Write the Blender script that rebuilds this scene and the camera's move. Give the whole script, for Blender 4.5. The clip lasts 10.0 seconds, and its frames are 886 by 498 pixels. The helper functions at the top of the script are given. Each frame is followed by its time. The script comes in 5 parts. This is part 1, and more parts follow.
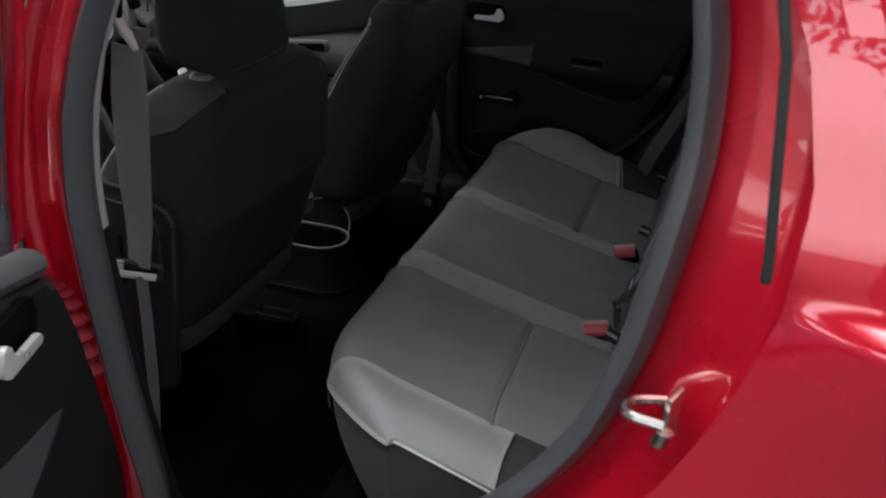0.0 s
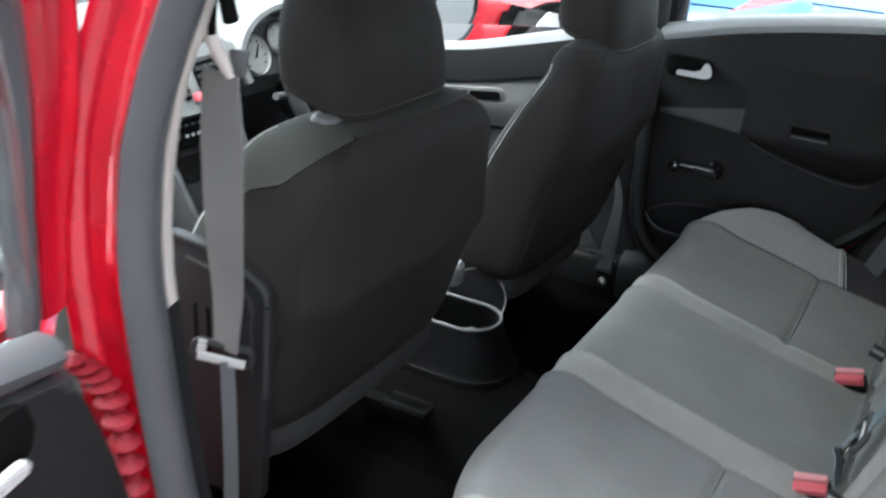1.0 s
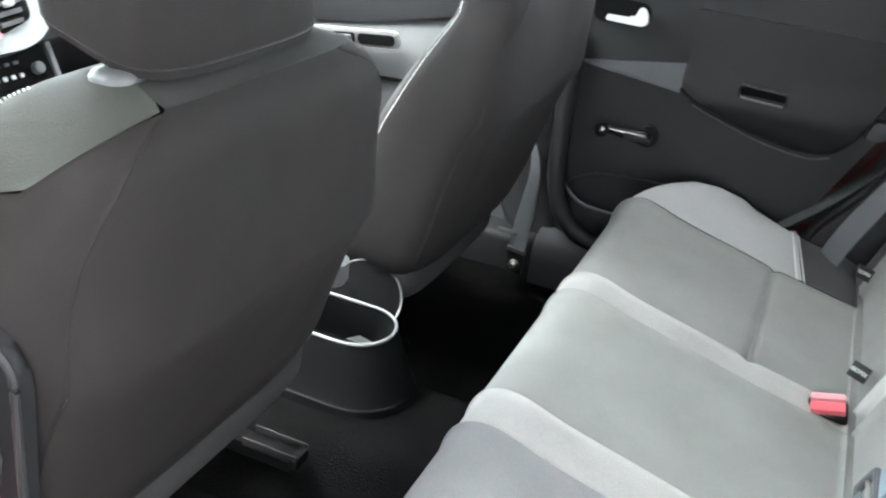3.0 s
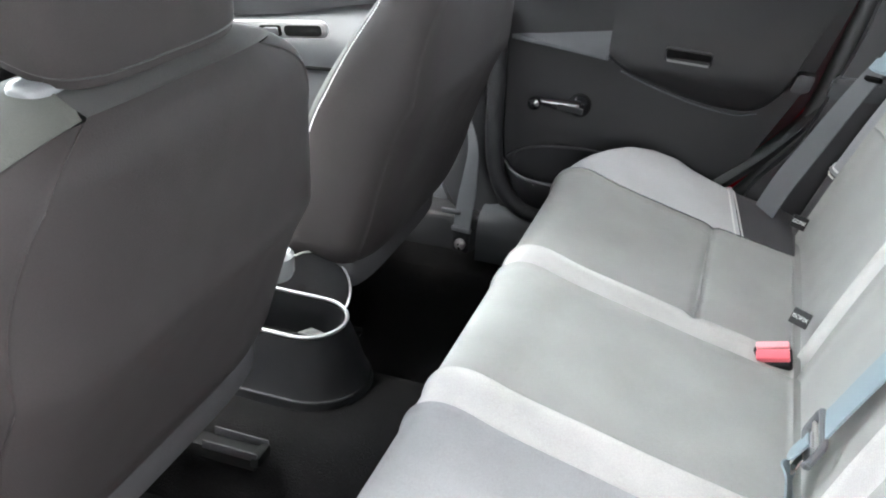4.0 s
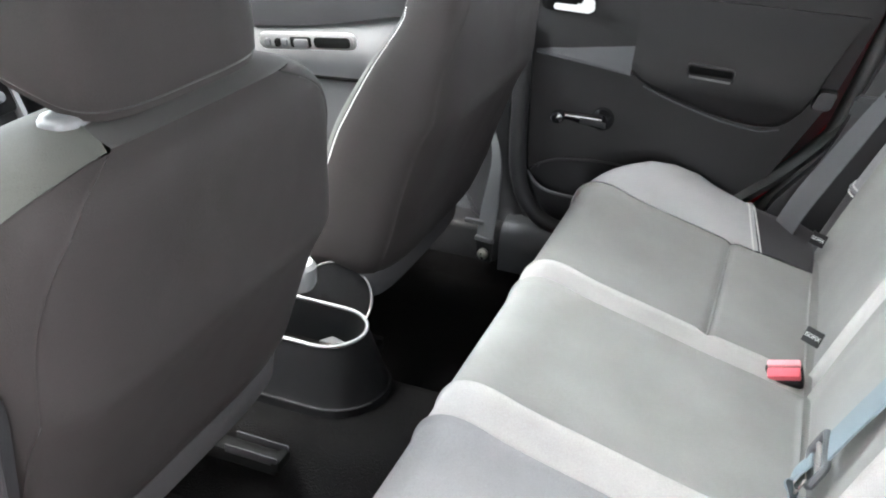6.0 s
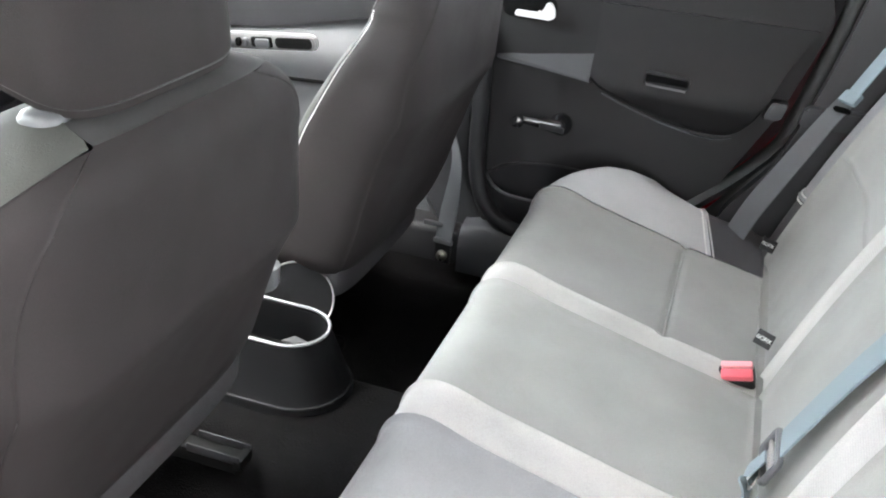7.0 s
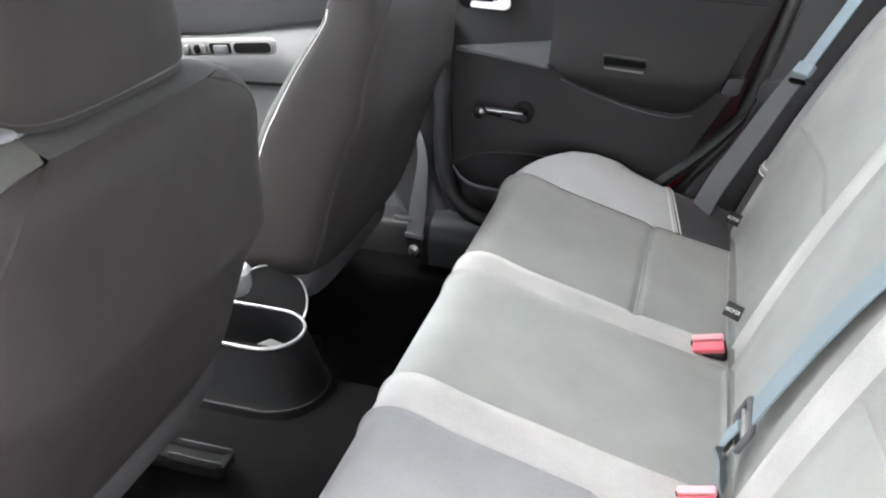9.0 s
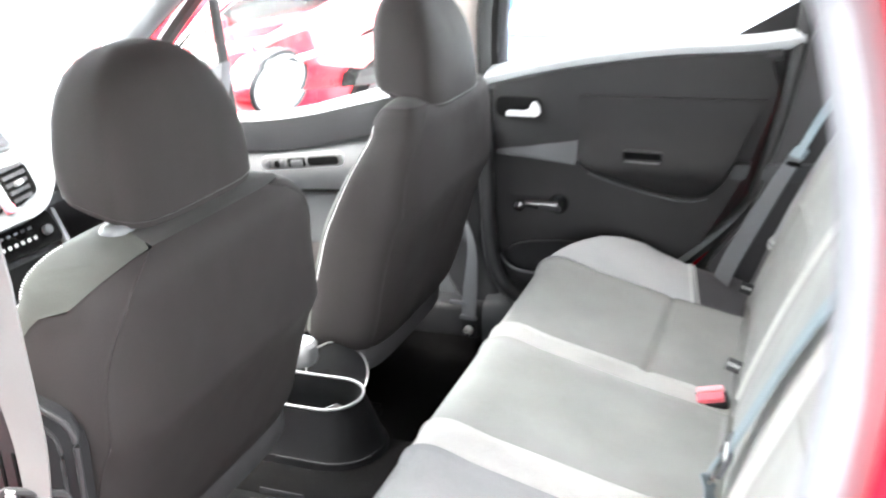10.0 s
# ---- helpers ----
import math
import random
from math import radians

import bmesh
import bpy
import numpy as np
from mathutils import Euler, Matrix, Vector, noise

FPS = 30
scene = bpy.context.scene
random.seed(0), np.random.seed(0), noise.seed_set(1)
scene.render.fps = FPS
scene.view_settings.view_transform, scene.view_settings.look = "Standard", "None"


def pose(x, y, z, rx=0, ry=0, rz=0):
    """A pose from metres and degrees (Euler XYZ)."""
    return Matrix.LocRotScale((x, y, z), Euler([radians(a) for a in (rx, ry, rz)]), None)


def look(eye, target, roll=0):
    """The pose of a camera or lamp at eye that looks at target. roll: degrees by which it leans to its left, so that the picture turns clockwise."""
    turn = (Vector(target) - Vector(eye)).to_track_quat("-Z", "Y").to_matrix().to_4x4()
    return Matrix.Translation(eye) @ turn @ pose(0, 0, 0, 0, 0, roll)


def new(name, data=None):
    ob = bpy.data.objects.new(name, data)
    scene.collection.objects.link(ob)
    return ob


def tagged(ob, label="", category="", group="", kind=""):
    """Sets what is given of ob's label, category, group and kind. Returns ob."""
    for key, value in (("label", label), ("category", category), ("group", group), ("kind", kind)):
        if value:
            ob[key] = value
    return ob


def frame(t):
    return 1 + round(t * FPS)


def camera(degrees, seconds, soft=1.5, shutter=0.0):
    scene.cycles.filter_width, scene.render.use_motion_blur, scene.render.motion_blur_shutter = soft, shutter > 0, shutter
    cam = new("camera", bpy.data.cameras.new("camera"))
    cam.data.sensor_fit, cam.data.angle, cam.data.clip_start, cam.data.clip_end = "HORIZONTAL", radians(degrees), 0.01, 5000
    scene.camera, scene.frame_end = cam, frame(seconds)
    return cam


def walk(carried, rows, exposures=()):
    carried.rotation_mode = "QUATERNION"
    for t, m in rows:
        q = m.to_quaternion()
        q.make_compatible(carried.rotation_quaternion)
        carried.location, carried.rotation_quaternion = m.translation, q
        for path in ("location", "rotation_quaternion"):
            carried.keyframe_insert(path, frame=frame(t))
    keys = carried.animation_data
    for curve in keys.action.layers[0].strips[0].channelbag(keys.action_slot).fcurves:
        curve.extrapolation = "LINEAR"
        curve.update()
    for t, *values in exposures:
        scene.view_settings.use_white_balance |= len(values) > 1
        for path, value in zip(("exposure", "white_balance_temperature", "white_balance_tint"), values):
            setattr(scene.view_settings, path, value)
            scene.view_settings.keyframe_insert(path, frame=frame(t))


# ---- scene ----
cam = camera(51.0, 10.0, soft=2.0, shutter=0.4)
PATH = [
    (0, (0.696, -1.508, 1.356), (0.171, 0.218, 0.493), 2.6),
    (0.2, (0.656, -1.507, 1.363), (0.127, 0.222, 0.508), 4.8),
    (0.4, (0.63, -1.441, 1.328), (-0.005, 0.25, 0.469), 3.9),
    (0.5, (0.626, -1.41, 1.317), (-0.048, 0.287, 0.442), 2.9),
    (0.7, (0.594, -1.343, 1.304), (-0.12, 0.324, 0.462), 4.6),
    (1, (0.601, -1.229, 1.279), (-0.281, 0.388, 0.502), 3.4),
    (1.5, (0.527, -1.084, 1.265), (-0.314, 0.595, 0.575), 4.9),
    (2, (0.463, -0.993, 1.234), (-0.356, 0.669, 0.483), 4.3),
    (2.5, (0.463, -0.937, 1.215), (-0.322, 0.702, 0.379), 7.1),
    (3, (0.452, -0.923, 1.203), (-0.197, 0.758, 0.335), 6.5),
    (4.5, (0.47, -0.93, 1.211), (-0.064, 0.762, 0.288), 2.6),
    (5, (0.479, -0.934, 1.223), (-0.141, 0.71, 0.267), 1.2),
    (5.5, (0.493, -0.929, 1.232), (-0.151, 0.729, 0.318), 1.8),
    (7, (0.474, -0.957, 1.242), (-0.036, 0.762, 0.357), 5.0),
    (7.5, (0.477, -0.952, 1.243), (-0.03, 0.783, 0.386), 4.1),
    (8, (0.484, -0.954, 1.243), (-0.01, 0.767, 0.351), 2.5),
    (8.5, (0.488, -0.963, 1.24), (0.025, 0.753, 0.323), 2.8),
    (9, (0.489, -0.963, 1.243), (0.025, 0.767, 0.352), 2.0),
    (9.5, (0.503, -0.964, 1.255), (-0.168, 0.721, 0.412), -0.0),
    (9.8, (0.567, -1.04, 1.286), (-0.139, 0.669, 0.523), -2.0),
    (10, (0.643, -1.149, 1.299), (-0.041, 0.601, 0.612), -2.7),
]
EXPOSURES = [(0.0, 1.65, 6300, 8), (0.2, 2.15, 6200, 7), (0.4, 2.62, 6150, 6), (0.7, 2.97, 6100, 5), (1.0, 3.58, 6100, 5), (1.5, 4.45, 6100, 5), (2.0, 4.8, 6150, 5), (2.5, 4.97, 6250, 3), (3.0, 5.08, 6300, 5), (4.5, 5.36, 6400, 9), (5.5, 5.30, 6450, 9), (7.0, 5.22, 6500, 10), (9.0, 5.22, 6500, 10), (9.5, 5.32, 6500, 10), (10.0, 5.6, 6550, 10)]
walk(cam, [(t, look(eye, target, roll)) for t, eye, target, roll in PATH], EXPOSURES)

# ---------------------------------------------------------------- world, sun
world = bpy.data.worlds.new("overcast_sky")
scene.world = world
world.use_nodes = True
wn = world.node_tree.nodes
wn.clear()
sky = wn.new("ShaderNodeTexSky")
sky.sky_type, sky.sun_disc = "NISHITA", False
sky.sun_elevation, sky.sun_rotation = radians(71), radians(228)
sky.air_density, sky.dust_density, sky.ozone_density = 1.0, 1.5, 1.0
desat = wn.new("ShaderNodeHueSaturation")
desat.inputs["Saturation"].default_value = 0.22
bg = wn.new("ShaderNodeBackground")
bg.inputs["Strength"].default_value = 0.15
wo = wn.new("ShaderNodeOutputWorld")
world.node_tree.links.new(sky.outputs["Color"], desat.inputs["Color"])
world.node_tree.links.new(desat.outputs["Color"], bg.inputs["Color"])
world.node_tree.links.new(bg.outputs["Background"], wo.inputs["Surface"])
sun = new("sun", bpy.data.lights.new("sun", "SUN"))
sun.data.energy, sun.data.angle, sun.data.color = 0.45, radians(40), (1.0, 0.96, 0.9)
sun.matrix_world = look((-1.8, -1.6, 7.0), (0, 0, 0.5))

# ---------------------------------------------------------------- materials
def mat(name, color, rough=0.6, metal=0.0, grain=400.0, bump=0.15, vary=0.18, blotch=6.0, coat=0.0, spec=0.5, rib=None, sheen=0.0, rvary=0.08, crease=0.0):
    """Base colour with fine grain and broad blotches, bump from the grain; rib=(axis, per metre) adds woven ribs."""
    m = bpy.data.materials.new(name)
    m.use_nodes = True
    nt = m.node_tree
    b = nt.nodes["Principled BSDF"]
    tc = nt.nodes.new("ShaderNodeTexCoord")
    n1 = nt.nodes.new("ShaderNodeTexNoise")
    n1.inputs["Scale"].default_value, n1.inputs["Detail"].default_value = grain, 3.0
    n2 = nt.nodes.new("ShaderNodeTexNoise")
    n2.inputs["Scale"].default_value, n2.inputs["Detail"].default_value = blotch, 4.0
    nt.links.new(tc.outputs["Object"], n1.inputs["Vector"])
    nt.links.new(tc.outputs["Object"], n2.inputs["Vector"])
    add = nt.nodes.new("ShaderNodeMath")
    add.operation = "ADD"
    nt.links.new(n1.outputs["Fac"], add.inputs[0])
    nt.links.new(n2.outputs["Fac"], add.inputs[1])
    ramp = nt.nodes.new("ShaderNodeMapRange")
    ramp.inputs["From Min"].default_value, ramp.inputs["From Max"].default_value = 0.6, 1.4
    ramp.inputs["To Min"].default_value, ramp.inputs["To Max"].default_value = 1 - vary, 1 + vary
    nt.links.new(add.outputs[0], ramp.inputs["Value"])
    mul = nt.nodes.new("ShaderNodeVectorMath")
    mul.operation = "SCALE"
    mul.inputs[0].default_value = color
    nt.links.new(ramp.outputs["Result"], mul.inputs["Scale"])
    nt.links.new(mul.outputs["Vector"], b.inputs["Base Color"])
    b.inputs["Metallic"].default_value = metal
    rr = nt.nodes.new("ShaderNodeMapRange")
    rr.inputs["From Min"].default_value, rr.inputs["From Max"].default_value = 0.3, 0.7
    rr.inputs["To Min"].default_value, rr.inputs["To Max"].default_value = max(0.02, rough - rvary), min(1, rough + rvary)
    nt.links.new(n2.outputs["Fac"], rr.inputs["Value"])
    nt.links.new(rr.outputs["Result"], b.inputs["Roughness"])
    b.inputs["Specular IOR Level"].default_value = spec
    if coat:
        b.inputs["Coat Weight"].default_value, b.inputs["Coat Roughness"].default_value = coat, 0.03
        b.inputs["Coat IOR"].default_value = 1.9
    if sheen:
        b.inputs["Sheen Weight"].default_value, b.inputs["Sheen Roughness"].default_value = sheen, 0.5
    height = n1.outputs["Fac"]
    if rib:
        w = nt.nodes.new("ShaderNodeTexWave")
        w.wave_type, w.bands_direction = "BANDS", rib[0]
        w.inputs["Scale"].default_value, w.inputs["Distortion"].default_value = rib[1] / 6.3, 0.4
        nt.links.new(tc.outputs["Object"], w.inputs["Vector"])
        a2 = nt.nodes.new("ShaderNodeMath")
        a2.operation = "ADD"
        nt.links.new(height, a2.inputs[0])
        nt.links.new(w.outputs["Fac"], a2.inputs[1])
        height = a2.outputs[0]
    soft = None
    if crease:
        # broad soft creases under the fine grain
        n3 = nt.nodes.new("ShaderNodeTexNoise")
        n3.inputs["Scale"].default_value, n3.inputs["Detail"].default_value, n3.inputs["Distortion"].default_value = 9.0, 2.0, 0.1
        nt.links.new(tc.outputs["Object"], n3.inputs["Vector"])
        soft = nt.nodes.new("ShaderNodeBump")
        soft.inputs["Strength"].default_value, soft.inputs["Distance"].default_value = crease, 0.012
        nt.links.new(n3.outputs["Fac"], soft.inputs["Height"])
        nt.links.new(soft.outputs["Normal"], b.inputs["Normal"])
    if bump:
        bp = nt.nodes.new("ShaderNodeBump")
        bp.inputs["Strength"].default_value, bp.inputs["Distance"].default_value = bump, 0.002
        nt.links.new(height, bp.inputs["Height"])
        if soft:
            nt.links.new(soft.outputs["Normal"], bp.inputs["Normal"])
        nt.links.new(bp.outputs["Normal"], b.inputs["Normal"])
    return m


def glass_mat(name, tint, rough=0.0):
    m = bpy.data.materials.new(name)
    m.use_nodes = True
    b = m.node_tree.nodes["Principled BSDF"]
    b.inputs["Base Color"].default_value = (*tint, 1)
    b.inputs["Transmission Weight"].default_value = 1.0
    b.inputs["Roughness"].default_value, b.inputs["IOR"].default_value = rough, 1.45
    return m


FAB_GREY = mat("grey_woven_fabric", (0.25, 0.252, 0.240), 0.85, grain=900, bump=0.28, vary=0.24, blotch=9, spec=0.2, sheen=0.15, rib=("Y", 2200), crease=0.35)
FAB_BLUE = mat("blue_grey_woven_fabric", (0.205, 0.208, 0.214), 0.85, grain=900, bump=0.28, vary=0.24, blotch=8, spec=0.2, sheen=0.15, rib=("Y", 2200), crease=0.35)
FAB_LIGHT = mat("light_grey_ribbed_fabric", (0.40, 0.393, 0.378), 0.8, grain=700, bump=0.3, vary=0.2, blotch=14, spec=0.25, rib=("X", 1500), crease=0.3)
# one side cloth in a lit and a shaded tone
FAB_SIDE_LIT = mat("lit_side_fabric", (0.44, 0.443, 0.44), 0.8, grain=800, bump=0.25, vary=0.13, blotch=11, spec=0.25, crease=0.35)
FAB_SIDE_SHADED = mat("shaded_side_fabric", (0.30, 0.305, 0.31), 0.8, grain=800, bump=0.25, vary=0.13, blotch=11, spec=0.25, crease=0.35)
FAB_DARK = mat("charcoal_fabric", (0.045, 0.043, 0.046), 0.85, grain=900, bump=0.3, vary=0.2, blotch=10, spec=0.2, sheen=0.1)
VINYL = mat("dark_seat_back_cloth", (0.0205, 0.0183, 0.0180), 0.65, grain=900, bump=0.18, vary=0.2, blotch=5, spec=0.10, crease=0.28)
# front cloth; paler than the flank to paint light on the shoulder
FAB_OLIVE = mat("grey_green_lit_seat_fabric", (0.043, 0.045, 0.0405), 0.8, grain=900, bump=0.3, vary=0.16, blotch=9, spec=0.25, crease=0.35)
DOOR_DARK = mat("black_door_trim", (0.0125, 0.012, 0.0125), 0.5, grain=1300, bump=0.3, vary=0.2, blotch=4, spec=0.22)
# grey of the sill, also lent to ledges as painted sky sheen
SILL_GREY = mat("grey_sill_lit_ledge_plastic", (0.036, 0.038, 0.041), 0.5, grain=1100, bump=0.25, vary=0.15, blotch=6, spec=0.3)
RIM_LIGHT = mat("pale_silver_trim", (0.18, 0.184, 0.188), 0.35, metal=0.2, grain=500, bump=0.02, vary=0.08)
DOOR_GREY = mat("mid_grey_door_plastic", (0.054, 0.056, 0.059), 0.6, grain=1100, bump=0.25, vary=0.15, blotch=5, spec=0.25)
# ledge plastic made pale to hold the highlight of the sky
LEDGE_SKYLIT = mat("skylit_ledge_plastic", (0.38, 0.40, 0.41), 0.45, grain=900, bump=0.2, vary=0.12)
PINK_PLASTIC = mat("pale_red_release_lip", (0.74, 0.32, 0.34), 0.4, grain=500, bump=0.03, vary=0.08)
# back cloth in a lighter tone, light from above put into its colour
FAB_TOP = mat("lit_seat_top_cloth", (0.032, 0.0315, 0.031), 0.75, grain=900, bump=0.25, vary=0.18, blotch=7, spec=0.2, crease=0.35)
STITCH = mat("white_stitch_thread", (0.62, 0.62, 0.6), 0.7, grain=300, bump=0.0, vary=0.1)
SLEEVE_RED = mat("dull_red_rubber", (0.20, 0.008, 0.016), 0.5, grain=600, bump=0.2, vary=0.25, blotch=20, spec=0.3)
PLASTIC = mat("black_grained_plastic", (0.014, 0.014, 0.015), 0.45, grain=1100, bump=0.3, vary=0.2, blotch=5, spec=0.2)
PLASTIC_SOFT = mat("charcoal_soft_plastic", (0.026, 0.0255, 0.027), 0.42, grain=1300, bump=0.3, vary=0.18, blotch=4, spec=0.3)
PLASTIC_MID = mat("slate_grey_plastic", (0.075, 0.078, 0.083), 0.45, grain=1000, bump=0.2, vary=0.15, blotch=5, spec=0.5)
PLASTIC_GLOSS = mat("glossy_black_plastic", (0.012, 0.012, 0.013), 0.2, grain=200, bump=0.02, vary=0.2, spec=0.6)
# near-black for black parts, and for painted shade in recesses and under seats
PIT = mat("black_parts_recess_shade", (0.004, 0.004, 0.004), 0.8, grain=300, bump=0.0, vary=0.2, spec=0.06)
CONSOLE = mat("black_console_plastic", (0.0045, 0.0045, 0.005), 0.6, grain=1100, bump=0.25, vary=0.2, blotch=6, spec=0.08)
CARPET = mat("black_carpet", (0.0042, 0.0040, 0.0041), 0.95, grain=500, bump=1.0, vary=0.65, blotch=16, spec=0.02, crease=0.6)
SKIRT = mat("grey_felt_skirt", (0.040, 0.039, 0.040), 0.9, grain=900, bump=0.4, vary=0.2, spec=0.1, crease=0.5)
SILVER = mat("satin_silver_paint", (0.66, 0.66, 0.66), 0.32, metal=0.35, grain=600, bump=0.02, vary=0.06)
DASH_SILVER = mat("pale_silver_dash_plastic", (0.15, 0.157, 0.157), 0.45, metal=0.1, grain=600, bump=0.03, vary=0.06)
DASH_TOP = mat("pale_grey_dash_plastic", (0.12, 0.127, 0.13), 0.6, grain=900, bump=0.25, vary=0.12)
STEEL = mat("bare_steel", (0.55, 0.53, 0.5), 0.3, metal=1.0, grain=250, bump=0.06, vary=0.18, blotch=30)
RIM_GREY = mat("pale_grey_trim", (0.15, 0.15, 0.15), 0.35, metal=0.2, grain=500, bump=0.02, vary=0.08)
PAINT = mat("red_car_paint", (0.66, 0.004, 0.026), 0.28, metal=0.35, grain=60, bump=0.0, vary=0.06, coat=1.0, rvary=0.04)
PAINT_PARKED = mat("red_parked_car_paint", (0.5, 0.008, 0.02), 0.3, metal=0.1, grain=60, bump=0.0, vary=0.06, coat=0.6, rvary=0.04)
PAINT_BLUE = mat("pale_blue_car_paint", (0.05, 0.16, 0.33), 0.4, metal=0.1, grain=60, bump=0.0, vary=0.06, coat=0.3)
RUBBER = mat("grey_rubber_seal", (0.062, 0.065, 0.072), 0.36, grain=700, bump=0.15, vary=0.18, spec=0.5)
RUBBER_BLACK = mat("black_rubber", (0.011, 0.011, 0.011), 0.55, grain=600, bump=0.2, vary=0.2)
BEIGE = mat("pale_beige_trim", (0.52, 0.47, 0.44), 0.55, grain=900, bump=0.15, vary=0.08)
WEBBING = mat("grey_belt_webbing", (0.165, 0.162, 0.16), 0.6, grain=900, bump=0.25, vary=0.12, spec=0.35, rib=("Z", 1600), crease=0.25)
WEB_BLUE = mat("blue_grey_belt_webbing", (0.20, 0.25, 0.275), 0.6, grain=900, bump=0.25, vary=0.12, spec=0.35, rib=("Z", 1600), crease=0.25)
# darker copy of the webbing for belt runs in shade
WEB_SHADED = mat("shaded_belt_webbing", (0.10, 0.104, 0.11), 0.6, grain=900, bump=0.25, vary=0.12, spec=0.35, rib=("Z", 1600))
RED_PLASTIC = mat("red_release_button", (0.68, 0.12, 0.15), 0.4, grain=500, bump=0.03, vary=0.08)
TAG_WHITE = mat("white_tag_print", (0.75, 0.75, 0.74), 0.6, grain=300, bump=0.0, vary=0.05)
CREAM = mat("cream_gauge_face", (0.30, 0.30, 0.285), 0.5, grain=300, bump=0.0, vary=0.05)
ASPHALT = mat("asphalt", (0.055, 0.054, 0.053), 0.9, grain=220, bump=0.6, vary=0.3, blotch=0.8)
BARK = mat("brown_bark", (0.09, 0.065, 0.045), 0.9, grain=40, bump=0.8, vary=0.35, blotch=5)
LEAF = mat("green_leaves", (0.075, 0.15, 0.06), 0.55, grain=8, bump=0.1, vary=0.45, blotch=1.2)
GLASS = glass_mat("clear_window_glass", (0.93, 0.97, 0.96))
GLASS_NEAR = glass_mat("reflecting_window_glass", (0.8, 0.9, 0.88))
GLASS_NEAR.node_tree.nodes["Principled BSDF"].inputs["IOR"].default_value = 1.9
GLASS_DARK = mat("dark_window_glass", (0.02, 0.028, 0.028), 0.04, grain=20, bump=0.0, vary=0.1, spec=0.9, rvary=0.0)
LAMP_GLASS = mat("clear_headlamp_lens", (0.7, 0.72, 0.73), 0.12, metal=0.3, grain=90, bump=0.05, vary=0.2)
MIRROR = mat("mirror_glass", (0.85, 0.87, 0.88), 0.02, metal=1.0, grain=20, bump=0.0, vary=0.02, rvary=0.0)

# ---------------------------------------------------------------- mesh helpers
def link(name, bm, material, parent=None, label="", smooth=True):
    me = bpy.data.meshes.new(name)
    bmesh.ops.recalc_face_normals(bm, faces=bm.faces[:])
    bm.to_mesh(me)
    bm.free()
    me.materials.append(material)
    if smooth:
        me.polygons.foreach_set("use_smooth", [True] * len(me.polygons))
        me.set_sharp_from_angle(angle=radians(42))
    ob = new(name, me)
    if parent is not None:
        ob.parent = parent
        ob.matrix_parent_inverse = parent.matrix_world.inverted()
    if label:
        ob["label"] = label
    return ob


part = link


def thing(name, at, label, category, group="", kind=""):
    e = new(name)
    e.empty_display_size = 0.05
    e.matrix_world = Matrix.Translation(at)
    bpy.context.view_layer.update()
    return tagged(e, label, category, group, kind)


def loft(rings, caps=True, closed=True):
    """Skin through rings of equal length; closed rings, capped at both ends."""
    bm = bmesh.new()
    vs = [[bm.verts.new(p) for p in r] for r in rings]
    n = len(rings[0])
    for a, b in zip(vs, vs[1:]):
        for i in range(n if closed else n - 1):
            j = (i + 1) % n
            bm.faces.new((a[i], a[j], b[j], b[i]))
    if caps and closed:
        bm.faces.new(vs[0][::-1])
        bm.faces.new(vs[-1])
    return bm


def box(x0, x1, y0, y1, z0, z1, bevel=0.004, seg=2):
    bm = bmesh.new()
    m = Matrix.LocRotScale(((x0 + x1) / 2, (y0 + y1) / 2, (z0 + z1) / 2), None, (abs(x1 - x0), abs(y1 - y0), abs(z1 - z0)))
    bmesh.ops.create_cube(bm, size=1, matrix=m)
    if bevel:
        bmesh.ops.bevel(bm, geom=bm.edges[:], offset=bevel, segments=seg, affect="EDGES", profile=0.6)
    return bm


def obox(centre, ax, ay, az, size, bevel=0.003, seg=2):
    """A bevelled box on three axes of its own."""
    bm = box(-size[0] / 2, size[0] / 2, -size[1] / 2, size[1] / 2, -size[2] / 2, size[2] / 2, bevel, seg)
    ax, ay, az = Vector(ax).normalized(), Vector(ay).normalized(), Vector(az).normalized()
    m = Matrix((ax, ay, az)).transposed().to_4x4()
    m.translation = Vector(centre)
    bm.transform(m)
    return bm


def smooth_path(pts, n):
    """Points along a Catmull-Rom curve."""
    p = [Vector(q) for q in pts]
    p = [2 * p[0] - p[1]] + p + [2 * p[-1] - p[-2]]
    out = []
    for i in range(1, len(p) - 2):
        for k in range(n):
            t = k / n
            a, b, c, d = p[i - 1:i + 3]
            out.append(0.5 * ((2 * b) + (c - a) * t + (2 * a - 5 * b + 4 * c - d) * t * t + (3 * b - a - 3 * c + d) * t ** 3))
    return out + [p[-2]]


def tube(pts, r, n=8, up=(0, 0, 1), flat=1.0):
    pts = [Vector(p) for p in pts]
    rings = []
    for i, p in enumerate(pts):
        d = (pts[min(i + 1, len(pts) - 1)] - pts[max(i - 1, 0)]).normalized()
        s = d.cross(Vector(up))
        s = s.normalized() if s.length > 1e-4 else Vector((1, 0, 0))
        u = s.cross(d).normalized()
        rings.append([p + r * (math.cos(2 * math.pi * k / n) * s + flat * math.sin(2 * math.pi * k / n) * u) for k in range(n)])
    return loft(rings)


